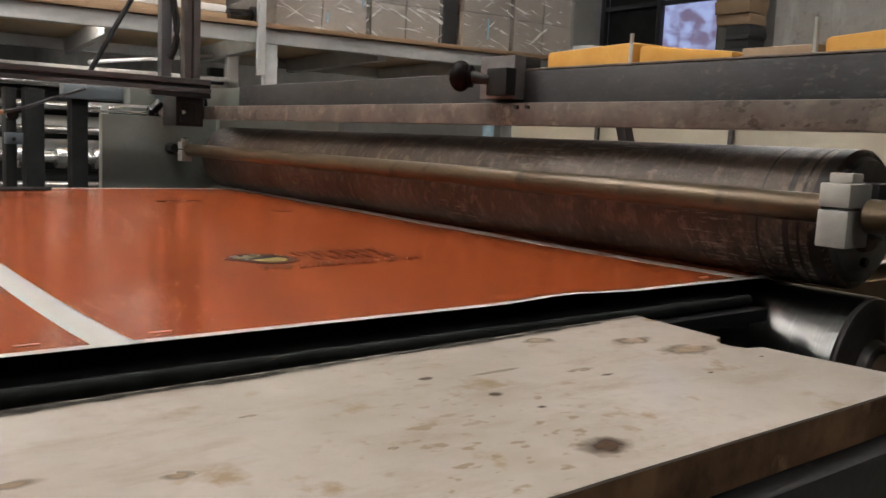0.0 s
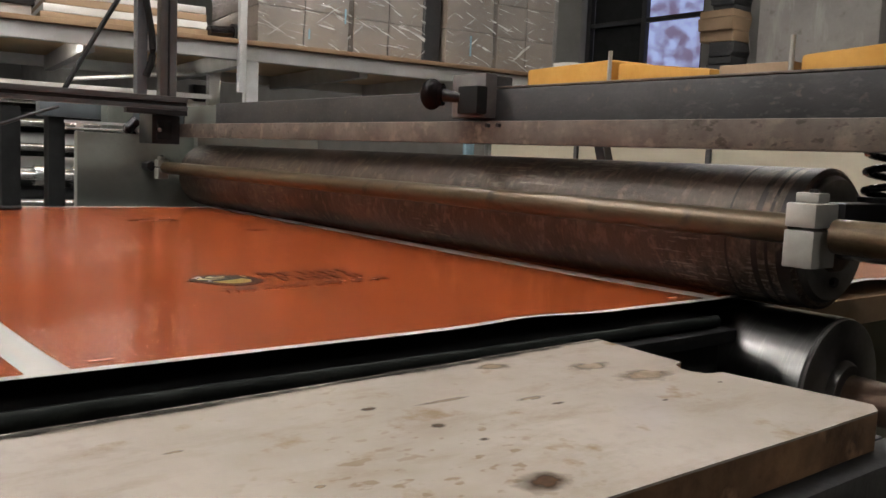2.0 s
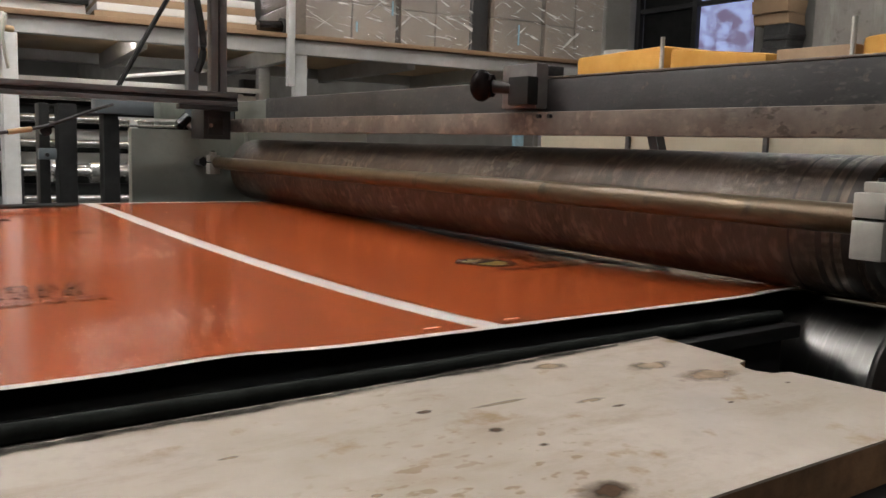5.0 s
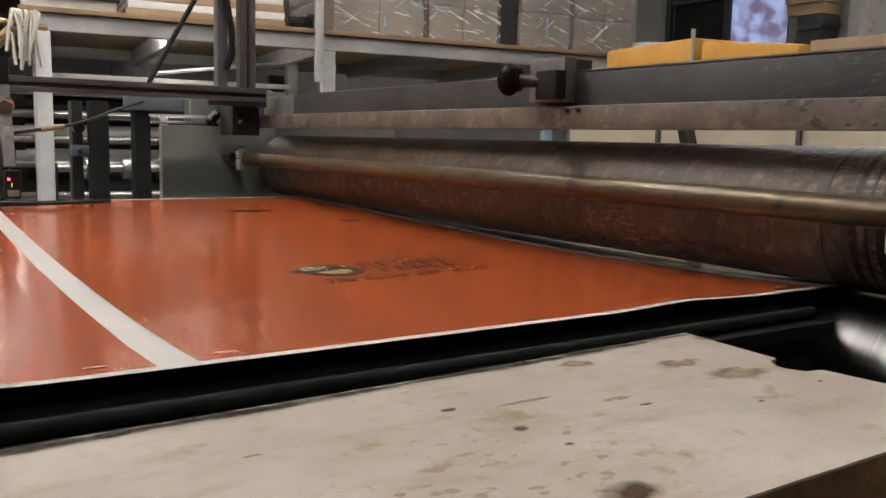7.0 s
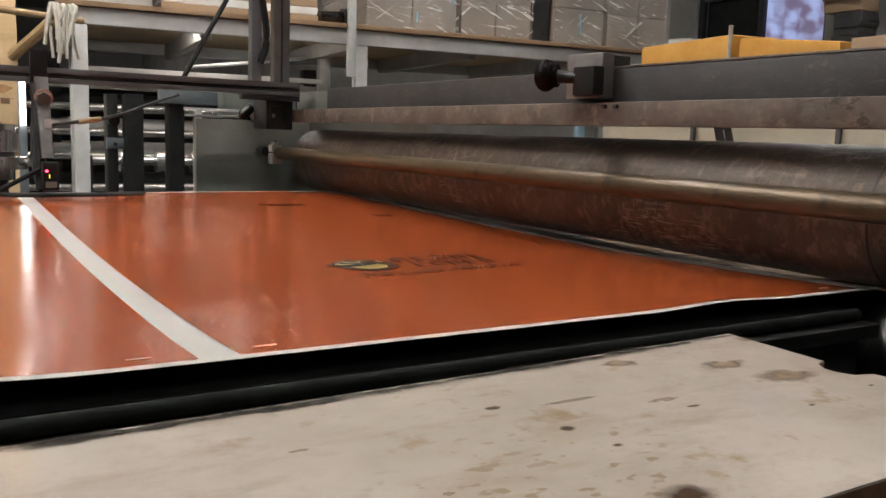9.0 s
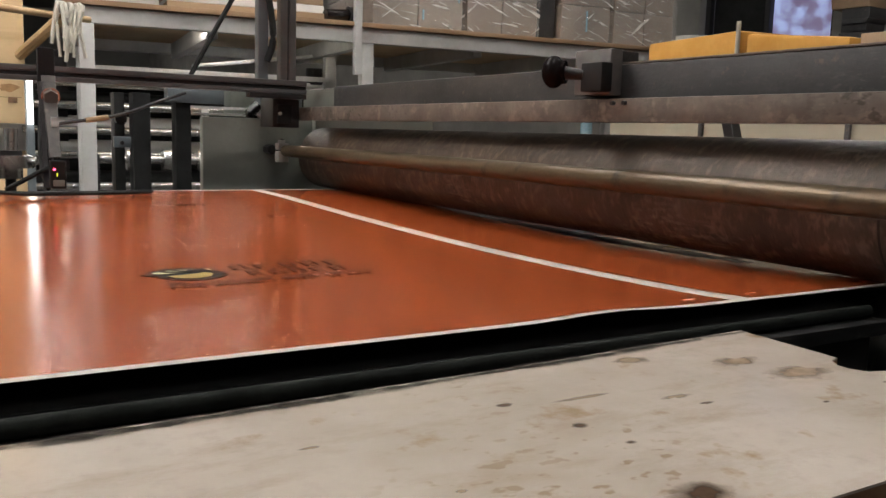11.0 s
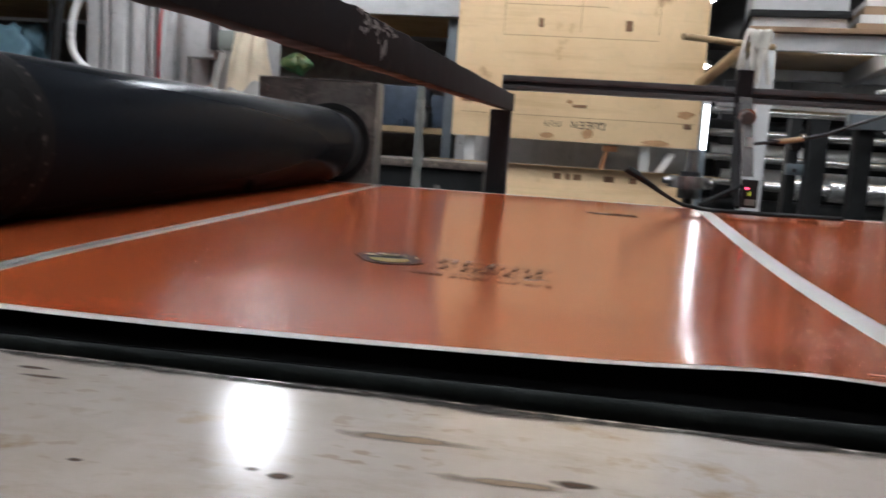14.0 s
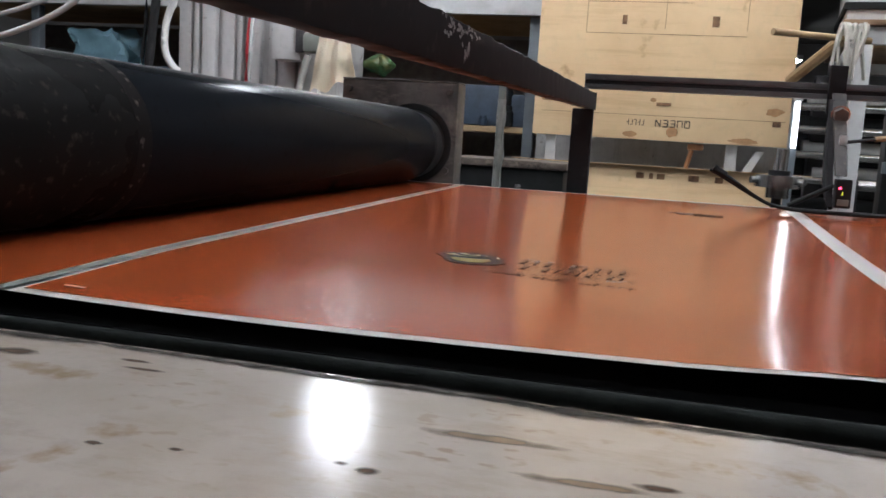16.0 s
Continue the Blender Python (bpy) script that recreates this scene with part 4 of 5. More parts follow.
spindle = thing("turned_spindle", "turned steel spindle with a bolted flange", "spindle", (0.365, 2.1, 0.9))
part("foot", rod_bm((0, 0, -0.9), (0, 0, -0.88), 0.10, 24), DARK, spindle)
part("post", rod_bm((0, 0, -0.88), (0, 0, -0.0005), 0.014, 24), DARK, spindle)
part("flange", rod_bm((0, 0, 0.030), (0, 0, 0.064), 0.064, 40), CHROME, spindle)
part("shaft", rod_bm((0.002, 0, 0.062), (0.004, 0, 0.138), 0.019, 28), CHROME, spindle)
part("lower_hub", rod_bm((0, 0, 0.0), (0, 0, 0.029), 0.032, 28), CHROME, spindle)
part("upper_collar", rod_bm((0.001, 0, 0.0645), (0.001, 0, 0.078), 0.030, 28), DARK, spindle)
for a in (200, 260, 320):
    part("bolt", rod_bm((0.062 * math.cos(radians(a)), 0.062 * math.sin(radians(a)), 0.049), (0.082 * math.cos(radians(a)), 0.082 * math.sin(radians(a)), 0.049), 0.010, 12), CHROME, spindle)

# ---- black roller and arm ----
BX, BR = -0.575, 0.0895
black = thing("drive_roller", "black rubber-covered roller resting on the sheet", "roller", (BX, 0, 0.9012 + BR))
part("barrel", lathe_bm([(0.3252, BR), (0.326, BR), (0.33, BR), (1.50, BR), (1.53, BR - 0.004), (1.545, BR - 0.014)], 96), ROLLBLACK, black, "smooth black rubber cover")
part("worn_end", lathe_bm([(-0.05, BR - 0.006), (-0.045, BR), (0.29, BR), (0.299, BR), (0.30, BR)], 96), RUBBER_WORN, black, "scuffed roller end")
part("worn_ring", lathe_bm([(0.3002, BR), (0.301, BR), (0.3245, BR), (0.325, BR)], 96), WORNRING, black, "speckled worn ring")
part("collar", lathe_bm([(1.545, 0.07), (1.55, 0.082), (1.605, 0.082)], 64), DARK, black)
part("journal", lathe_bm([(-0.2, 0.03), (-0.05, 0.03)], 32), DARK, black)

bearing = thing("bearing_housing", "worn black steel bearing housing of the roller", "bearing")
part("plate", box_bm(-0.771, -0.464, 1.62, 1.70, 0.0, 1.149, 0.004), BEARM, bearing)
part("cap_strip", box_bm(-0.771, -0.464, 1.618, 1.70, 1.1495, 1.152, 0.001), BEARM, bearing)
bm = bmesh.new()
for k in range(40):
    a0, a1 = 6.2832 * k / 40, 6.2832 * (k + 1) / 40
    q = [bm.verts.new((BX + r * math.cos(a), 1.612, 0.994 + r * math.sin(a))) for r, a in ((0.084, a0), (0.1, a0), (0.1, a1), (0.084, a1))]
    bm.faces.new(q)
bmesh.ops.remove_doubles(bm, verts=bm.verts, dist=1e-5)
bmesh.ops.solidify(bm, geom=bm.faces[:], thickness=0.012)
part("ring", bm, BLACK, bearing)
for (x, z) in ((-0.485, 1.125), (-0.485, 0.93), (-0.75, 1.125)):
    part("bolt", rod_bm((x, 1.61, z), (x, 1.62, z), 0.008, 6), BEARM, bearing)

arm = thing("support_arm", "chipped black square-tube arm over the sheet", "arm")
bm = box_bm(-0.152, -0.131, -0.75, 1.70, -0.0235, 0.0155, 0.003)
bmesh.ops.subdivide_edges(bm, edges=[e for e in bm.edges if e.calc_length() > 1], cuts=240)
for v in bm.verts:
    v.co.z += 1.092 + 0.0215 * v.co.y + (0.0022 * noise.noise(v.co * 45) + 0.001 * noise.noise(v.co * 140) if v.co.z > 0 else 0.0015 * noise.noise(v.co * 35))
part("tube", bm, ARMPAINT, arm)
part("end_cap", box_bm(-0.153, -0.130, 1.701, 1.705, 1.104, 1.147, 0.001), ARMPAINT, arm)
part("post", box_bm(-0.182, -0.1325, 1.645, 1.69, 0.0, 1.104, 0.003), ARMPAINT, arm)
random.seed(21)
for k in range(46):
    y = random.triangular(0.13, 0.33, 0.2)
    l, h = random.uniform(0.0012, 0.006), random.uniform(0.0008, 0.0022)
    z = 1.092 + 0.0215 * y + (random.uniform(0.006, 0.0135) if k % 4 else random.uniform(-0.003, 0.008))
    if k > 40:
        y, l, h, z = 0.238 + 0.004 * (k - 43), 0.0018, 0.006, 1.089 + 0.002 * (k - 43)
    bm = bmesh.new()
    n = 11
    bm.faces.new([bm.verts.new((-0.1302 - 0.00002 * (k % 5), y + l * math.cos(6.28 * j / n) * (1 + 1.4 * noise.noise(Vector((j * 1.7, y * 90, k)))), z + h * math.sin(6.28 * j / n) * (1 + 1.2 * noise.noise(Vector((k, j * 2.3, 5)))))) for j in range(n)])
    part("chipped_paint", bm, CHIP, arm, "bare metal where paint has chipped")
part("weld_wire", tube_bm([(-0.14, 1.62, 1.14), (-0.15, 1.63, 1.155), (-0.165, 1.64, 1.15), (-0.16, 1.65, 1.135)], 0.002, 6), DARK, arm)

# ---- plywood die boards ----
def ply_board(x0, x1, z0, z1, y, rot, name_label):
    b = thing("die_board", name_label, "board", ((x0 + x1) / 2, y, (z0 + z1) / 2), 0, "plywood die boards")
    b.matrix_basis = pose((x0 + x1) / 2, y, (z0 + z1) / 2, 0, rot, 0)
    w, h = (x1 - x0) / 2, (z1 - z0) / 2
    part("sheet", box_bm(-w, w, -0.009, 0.009, -h, h, 0.002), PLY, b)
    return b


up = ply_board(-0.474, 0.495, 1.05, 2.10, 3.0, 0.0, "large marked plywood die board standing on edge")
for (x, z, w, h) in ((0.02, -0.385, 0.055, 0.012), (-0.155, -0.068, 0.018, 0.035), (0.185, -0.068, 0.026, 0.04), (-0.42, -0.38, 0.05, 0.02), (0.44, -0.44, 0.03, 0.02)):
    part("slot", box_bm(x - w / 2, x + w / 2, -0.0115, -0.0095, z - h / 2, z + h / 2, 0.0005), TABLE_EDGE, up)
for (x0, x1, z) in ((-0.3, 0.1, 0.0), (-0.3, 0.3, -0.12), (-0.45, 0.47, -0.43), (-0.1, 0.42, 0.14), (-0.28, 0.3, 0.2)):
    part("cut_line", box_bm(x0, x1, -0.0105, -0.0095, z - 0.001, z + 0.001, 0), PENCIL, up)
for (z0, z1, x) in ((-0.12, 0.25, -0.3), (-0.1, 0.25, 0.0), (-0.1, 0.2, 0.3)):
    part("cut_line", box_bm(x - 0.001, x + 0.001, -0.0105, -0.0095, z0, z1, 0), PENCIL, up)
GLYPHS = {"Q": [(0, 0, 0, 1), (0, 1, 1, 1), (1, 1, 1, 0), (1, 0, 0, 0), (0.6, 0.3, 1.1, -0.1)], "U": [(0, 1, 0, 0), (0, 0, 1, 0), (1, 0, 1, 1)], "E": [(0, 0, 0, 1), (0, 1, 1, 1), (0, 0.5, 0.8, 0.5), (0, 0, 1, 0)], "N": [(0, 0, 0, 1), (0, 1, 1, 0), (1, 0, 1, 1)]}
strokes = [(0.0275 * n + 0.018 * a, 0.025 * b, 0.0275 * n + 0.018 * c, 0.025 * d, 0.004) for n, ch in enumerate("QUEEN") for a, b, c, d in GLYPHS[ch]]
board_word = part("lettering", stroke_bm(strokes, 0.0), MARKER, up, "hand-lettered word upside down")
board_word.matrix_basis = pose(0.124, -0.0112, -0.446, 0, 180, 0) @ Matrix.Rotation(radians(90), 4, "X")
for n in range(5):
    bm = bmesh.new()
    x = -0.048 - 0.0145 * n
    bm_box(bm, x - 0.003, x, -0.0105, -0.0095, -0.470, -0.447)
    bm_box(bm, x - 0.0095, x - 0.0035, -0.0105, -0.0095, -0.4695 + 0.010 * (n % 3), -0.4665 + 0.010 * (n % 3))
    part("marking_bar", bm, MARKER, up)
for (x, z, rx, rz) in ((0.06, -0.49, 0.022, 0.02), (-0.10, -0.505, 0.028, 0.012), (0.43, -0.395, 0.03, 0.016), (-0.44, -0.37, 0.022, 0.02), (-0.02, -0.37, 0.012, 0.008), (0.33, -0.51, 0.05, 0.012)):
    bm = bmesh.new()
    bm.faces.new([bm.verts.new((x + rx * math.cos(6.2832 * k / 18) * (1 + 0.4 * noise.noise(Vector((k, x * 50, 1)))), -0.0099, z + rz * math.sin(6.2832 * k / 18) * (1 + 0.4 * noise.noise(Vector((k, 7, z * 50)))))) for k in range(18)])
    part("blotch", bm, BOARD_STAIN, up)
lo = ply_board(-0.46, 0.52, 0.0, 0.947, 3.02, 0.0, "plywood die board with stained upper edge")
for (x, w) in ((-0.08, 0.03), (-0.03, 0.015), (0.0, 0.03), (0.12, 0.04), (0.22, 0.03)):
    part("marking_bar", box_bm(x, x + w, -0.0105, -0.0095, 0.425, 0.448, 0), TABLE_EDGE, lo)
single("metal_sheet", box_bm(-0.5, 0.55, 3.3, 3.33, 0.0, 1.2, 0.003), GREYRIB, "dull grey metal sheet behind the boards", "sheet")
hook = thing("hook", "rusty orange-brown hook between the boards", "hook")
part("shank", rod_bm((0.135, 3.015, 0.9497), (0.152, 3.015, 1.02), 0.009, 12), RUST, hook)
part("head", box_bm(0.135, 0.195, 3.005, 3.025, 1.0205, 1.045, 0.004), RUST, hook)
single("white_offcut", strap_bm((0.362, 3.02, 0.950), (0.405, 3.02, 1.03), 0.032, 0.012), TUBEW, "white offcut leaning on the lower board", "offcut")
single("board_rack_foot", box_bm(-0.55, 0.6, 2.985, 3.035, 0.9475, 0.9495, 0.0005), WOODM, "thin wooden batten on the lower board", "batten")
for x in (-0.4, 0.3):
    single("board_hanger", box_bm(x - 0.02, x + 0.02, 3.012, 3.03, 0.95, 4.2, 0.002), WHITE, "white upright behind the plywood boards", "upright", group="board uprights")

single("teal_bottle", rod_bm((1.90, 1.47, 0.9), (1.90, 1.47, 1.12), 0.018, 16), BLUEM, "small teal bottle on a stand behind the roller", "bottle")
single("bottle_stand", box_bm(1.84, 1.94, 1.43, 1.52, 0, 0.8995, 0.003), DARK, "dark stand under the teal bottle", "stand")
strut = thing("diagonal_strut", "dark steel strut leaning on the cream cabinet", "strut")
part("bar", strap_bm((1.80, 0.86, 1.18), (1.86, 0.62, 0.3), 0.03, 0.03), DARK, strut)
part("foot", box_bm(1.82, 1.9, 0.57, 0.67, 0, 0.3), DARK, strut)
stack = thing("carton_pile", "leaning pile of grey boards and torn brown cartons", "cartons")
random.seed(31)
z = 0.0
while z < 2.6:
    h = random.uniform(0.03, 0.09)
    torn = 1.93 < z < 2.16
    y1 = 3.16 + random.uniform(0, 0.06) if torn else 3.08 + random.uniform(0, 0.015)
    bm = box_bm(5.42 + random.uniform(0, 0.03), 5.64, 2.9, y1, z, z + h - 0.002, 0.004)
    for v in bm.verts:
        v.co.y += 0.02 * noise.noise(v.co * 25)
    part("carton", bm, CARD if torn else BEAM, stack)
    z += h

# ---- white rack with wrapped goods ----
RACK = Matrix.Translation((1.62, 2.56, 0)) @ Matrix.Rotation(radians(-7), 4, "Z")


def rk(name, label, category, group=""):
    ob = thing(name, label, category, group=group)
    ob.matrix_basis = RACK
    return ob


rack = rk("storage_rack", "white painted steel rack with a plywood deck", "rack")
part("front_beam", box_bm(-1.02, 1.62, 0.0, 0.045, 1.405, 1.462, 0.004), WHITE, rack)
part("rear_beam", box_bm(-1.02, 1.62, 1.15, 1.195, 1.405, 1.462, 0.004), WHITE, rack)
part("deck", box_bm(-1.04, 1.64, -0.02, 1.25, 1.464, 1.482, 0.002), PLYDARK, rack)
part("underside", box_bm(-0.97, 1.57, 0.05, 1.145, 1.455, 1.4625, 0.001), PLY, rack)
for x in (-0.55, 0.02, 0.55, 1.1):
    part("joist", box_bm(x, x + 0.04, 0.046, 1.149, 1.385, 1.452, 0.003), WHITE, rack)
for (x, z1) in ((-0.99, 1.404), (0.04, 1.404), (1.55, 1.404)):
    for y in (0.002, 0.502):
        part("post", box_bm(x, x + 0.05, y, y + 0.045, 0, z1, 0.003), WHITE, rack)
part("side_rail", box_bm(-1.02, -0.975, 0.05, 0.495, 1.36, 1.404, 0.003), WHITE, rack)
part("guard_post", box_bm(0.0, 0.028, -0.035, -0.003, 1.28, 2.4, 0.002), WHITE, rack)
part("brace", box_bm(-0.94, 0.035, 0.45, 0.47, 1.27, 1.29, 0.002), WHITE, rack)
part("brace", rod_bm((-0.6, 0.05, 1.28), (0.0, 0.6, 1.39), 0.008, 8), WHITE, rack)

random.seed(4)


def bundle(x0, x1, y0, y1, z0, z1, seed):
    b = rk("wrapped_bundle", "stack of brown cartons wrapped in clear stretch film", "bundle", "wrapped bundles")
    nx, nz = (2, 3) if x1 - x0 > 0.3 else (1, 3)
    for i in range(nx):
        for k in range(nz):
            bm = bmesh.new()
            a0, a1 = x0 + (x1 - x0) * i / nx, x0 + (x1 - x0) * (i + 1) / nx
            c0, c1 = z0 + (z1 - z0) * k / nz, z0 + (z1 - z0) * (k + 1) / nz
            bm_box(bm, a0 + 0.002, a1 - 0.002, y0 + 0.006 * noise.noise(Vector((i, k, seed))), y1, c0 + 0.0006, c1 - 0.0006, 0.004)
            bmesh.ops.subdivide_edges(bm, edges=bm.edges[:], cuts=4, use_grid_fill=True)
            for v in bm.verts:
                v.co += 0.004 * noise.noise_vector(v.co * 8 + Vector((seed, 0, 0)))
                v.co.z = min(max(v.co.z, c0 + 0.0005), c1 - 0.0005)
            part("carton", bm, WRAP, b)
    bm = bmesh.new()
    nu, nv = 130, 100
    g = []
    for j in range(nv + 1):
        row = []
        for i in range(nu + 1):
            x = x0 - 0.004 + (x1 - x0 + 0.008) * i / nu
            z = z0 + 0.002 + (z1 - z0) * j / nv
            d = 0.0
            for turn, sc, am in ((0.45, 14, 0.010), (-0.7, 12, 0.008), (0.2, 24, 0.006)):
                u = x * math.cos(turn) + z * math.sin(turn)
                w = -x * math.sin(turn) + z * math.cos(turn)
                q = noise.noise(Vector((u * sc * 0.35, w * sc * 2.2, seed * 7 + turn)))
                d += am * max(0.0, 1 - 5 * abs(q)) * (0.4 + 0.6 * abs(noise.noise(Vector((u * 4, w * 4, seed)))))
            row.append(bm.verts.new((x, y0 - 0.014 - d, z)))
        g.append(row)
    for j in range(nv):
        for i in range(nu):
            bm.faces.new((g[j][i], g[j][i + 1], g[j + 1][i + 1], g[j + 1][i]))
    part("film", bm, FILM, b, "creased clear stretch film with painted white glints")
    return b


bundle(0.10, 0.50, 0.06, 0.7, 1.4825, 1.95, 1)
bundle(0.52, 0.86, 0.06, 0.7, 1.4825, 1.93, 2)
bundle(0.98, 1.24, 0.06, 0.7, 1.4825, 1.97, 3)
bundle(1.26, 1.60, 0.06, 0.7, 1.4825, 1.94, 4)
b = rk("dark_column", "dark wrapped column between the bundles", "bundle")
part("column", box_bm(0.875, 0.965, 0.08, 0.5, 1.4825, 2.0, 0.01), BEAM, b)
for (x, z0, z1) in ((0.31, 1.52, 1.56), (0.47, 1.60, 1.66), (1.1, 1.53, 1.62)):
    t_ = rk("blue_tape", "short strip of bright blue tape on the film", "tape", "blue tapes")
    part("strip", box_bm(x, x + 0.006, 0.035, 0.04, z0, z1, 0), BLUEM, t_)
crate = rk("white_crate", "pale grey crate at the end of the rack deck", "crate")
part("body", box_bm(-1.03, -0.72, 0.03, 0.6, 1.4825, 1.9, 0.006), WHITE, crate)
part("rim", box_bm(-1.04, -0.71, 0.02, 0.61, 1.52, 1.545, 0.003), BLACK, crate)
flat = rk("cardboard_stack", "flat stack of pale cardboard on the rack", "cardboard")
for k in range(4):
    part("sheet", box_bm(-0.69 + 0.01 * k, -0.1, 0.05 + 0.01 * k, 0.6, 1.4835 + 0.03 * k, 1.511 + 0.03 * k, 0.002), TUBEW if k % 2 else CARD, flat)
boots = rk("black_motor", "small black motor on the rack deck", "motor")
part("body", rod_bm((-0.10, 0.04, 1.505), (0.0, 0.06, 1.515), 0.022, 20), GLOSSBLACK, boots)
part("flange", rod_bm((0.0, 0.06, 1.515), (0.012, 0.062, 1.516), 0.033, 20), DARK, boots)
stick = thing("wooden_stick", "bare wooden stick holding the rags", "stick")
part("shaft", rod_bm((0.34, 2.40, 1.40), (0.66, 2.60, 1.405), 0.011, 14), WOODM, stick)
part("strut", rod_bm((0.48, 3.0, 1.30), (0.60, 2.62, 1.43), 0.02, 10), WOODM, stick)
rag = thing("cotton_rags", "white cotton string rags hanging from a stick", "rag")
for k in range(22):
    x = 0.53 + 0.0034 * k + 0.008 * random.random()
    y = 2.38 + 0.05 * random.random()
    l = random.uniform(0.09, 0.19)
    part("strand", tube_bm([(x, y + 0.03, 1.40), (x, y, 1.43), (x + 0.004, y - 0.01, 1.42), (x + 0.015 * random.uniform(-1, 1), y - 0.012, 1.38), (x + 0.02 * random.uniform(-1, 1), y - 0.01, 1.43 - l)], random.uniform(0.0045, 0.0075), 6), COTTON, rag)

# ---- machinery behind the rail ----
for (x0, x1, y, mt) in ((0.690, 0.722, 2.36, BLACK), (0.735, 0.79, 2.30, BEDBLACK), (0.87, 0.92, 2.30, BEDBLACK)):
    p = thing("machine_upright", "dark steel machine upright behind the rail", "upright", group="machine uprights")
    part("column", box_bm(x0, x1, y, y + 0.06, 0, 1.16, 0.003), mt, p)
    part("foot", box_bm(x0 - 0.02, x1 + 0.02, y - 0.02, y + 0.08, 0, 0.02), DARK, p)
cd = thing("control_plate", "blue-grey plate with a round dial", "plate")
part("plate", box_bm(0.682, 0.735, 2.33, 2.345, 0.985, 1.02, 0.002), BLUEGREY, cd)
part("dial", rod_bm((0.705, 2.328, 1.075), (0.705, 2.349, 1.075), 0.018, 20), GLOSSBLACK, cd)
part("nut", rod_bm((0.705, 2.318, 1.0), (0.705, 2.329, 1.0), 0.007, 6), DARK, cd)
cross = thing("machine_crosshead", "blue-grey steel crosshead behind the rail", "beam")
part("head", box_bm(0.84, 1.30, 2.28, 2.33, 1.135, 1.18, 0.003), BLUEGREY, cross)
part("side_plate", box_bm(1.02, 1.1, 2.2, 2.27, 1.10, 1.2, 0.003), CHEEK, cross)
part("post", box_bm(1.2, 1.26, 2.34, 2.40, 0, 1.134), DARK, cross)
lever = thing("clamp_lever", "black and white lever on a thin rod", "lever")
part("rod", rod_bm((0.80, 1.845, 1.093), (1.02, 1.845, 1.096), 0.004, 10), CHROME, lever)
part("guide_strip", box_bm(0.80, 1.0, 1.852, 1.858, 1.1085, 1.116, 0.001), WHITE, lever)
part("strip_foot", box_bm(0.83, 0.85, 1.852, 1.858, 1.0872, 1.108, 0.001), WHITE, lever)
part("bracket", box_bm(0.955, 0.985, 1.836, 1.854, 1.0872, 1.112, 0.002), GLOSSBLACK, lever)
part("body", rod_bm((0.96, 1.83, 1.10), (0.985, 1.83, 1.125), 0.016, 16), GLOSSBLACK, lever)
part("tip", rod_bm((0.985, 1.825, 1.092), (1.002, 1.825, 1.108), 0.013, 16), WHITE, lever)
cable = thing("hanging_cable", "black cable drooping down to the rail", "cable")
part("cable", tube_bm([(1.22, 1.85, 1.85), (0.98, 1.78, 1.55), (0.85, 1.72, 1.35), (0.755, 1.68, 1.19)], 0.0065, 8), BLACK, cable)
c2 = thing("post_hose", "black hose strapped to the upright", "hose")
part("hose", tube_bm([(0.935, 1.64, 1.75), (0.937, 1.64, 1.45), (0.958, 1.64, 1.35), (0.962, 1.642, 1.28), (0.945, 1.645, 1.235)], 0.009, 8), BLACK, c2)

# paper-roll store behind
store = thing("roll_store", "dark rack of white paper rolls and steel tubes", "roll rack")
for x in (0.62, 1.75):
    part("post", box_bm(x, x + 0.06, 3.3, 3.36, 0, 1.35), DARK, store)
random.seed(11)
for z in (0.52, 0.66, 0.80, 0.93, 1.03, 1.13, 1.22):
    part("shelf_tube", rod_bm((0.5, 3.22, z), (1.9, 3.22, z), 0.016, 16), CHROME, store)
    if z not in (0.80, 1.13):
        part("paper_roll", rod_bm((0.55 + 0.1 * random.random(), 3.32, z + 0.03), (1.85, 3.32, z + 0.03), 0.03, 20), TUBEW, store)
    else:
        part("dark_roll", rod_bm((0.55, 3.32, z + 0.02), (1.85, 3.32, z + 0.02), 0.04, 20), BLACK, store)
part("back_panel", box_bm(0.5, 1.95, 3.5, 3.52, 0, 1.3), BLACK, store)
bob = thing("steel_bobbins", "shiny steel bobbins on a spindle", "bobbin")
for k in range(4):
    part("bobbin", rod_bm((0.80 + 0.13 * k, 2.75, 0.93), (0.88 + 0.13 * k, 2.75, 0.93), 0.038, 24), CHROME, bob)
part("spindle", rod_bm((0.7, 2.75, 0.93), (1.35, 2.75, 0.93), 0.015, 12), CHROME, bob)
part("stand", box_bm(0.68, 0.70, 2.7, 2.8, 0, 0.95), DARK, bob)
lampo = thing("strip_light", "bright upright fluorescent strip light behind the rail", "light", (0.478, 2.75, 0))
part("batten", box_bm(-0.006, 0.02, 0.02, 0.05, 0, 1.24), BLUEGREY, lampo)
part("tube", rod_bm((0.006, 0.0, 1.05), (0.006, 0.0, 1.21), 0.008, 14), TUBE_DIM, lampo)
part("socket", box_bm(-0.006, 0.02, -0.012, 0.019, 1.211, 1.23), WHITE, lampo)

# Added fill, hidden behind the front beam, brightens the rolls and deck underside.
lampu = thing("shelf_fill_light", "hidden strip light added under the rack as fill", "light", (1.15, 2.70, 1.425), -7)
part("batten", box_bm(-0.35, 0.35, 0.0, 0.04, 0.014, 0.028), WHITE, lampu)
part("tube", rod_bm((-0.3, 0.02, 0.0), (0.3, 0.02, 0.0), 0.013, 14), TUBE_LOW, lampu)
for s_ in (-0.315, 0.315):
    part("socket", box_bm(s_ - 0.012, s_ + 0.012, 0.0, 0.04, -0.014, 0.0135), WHITE, lampu)

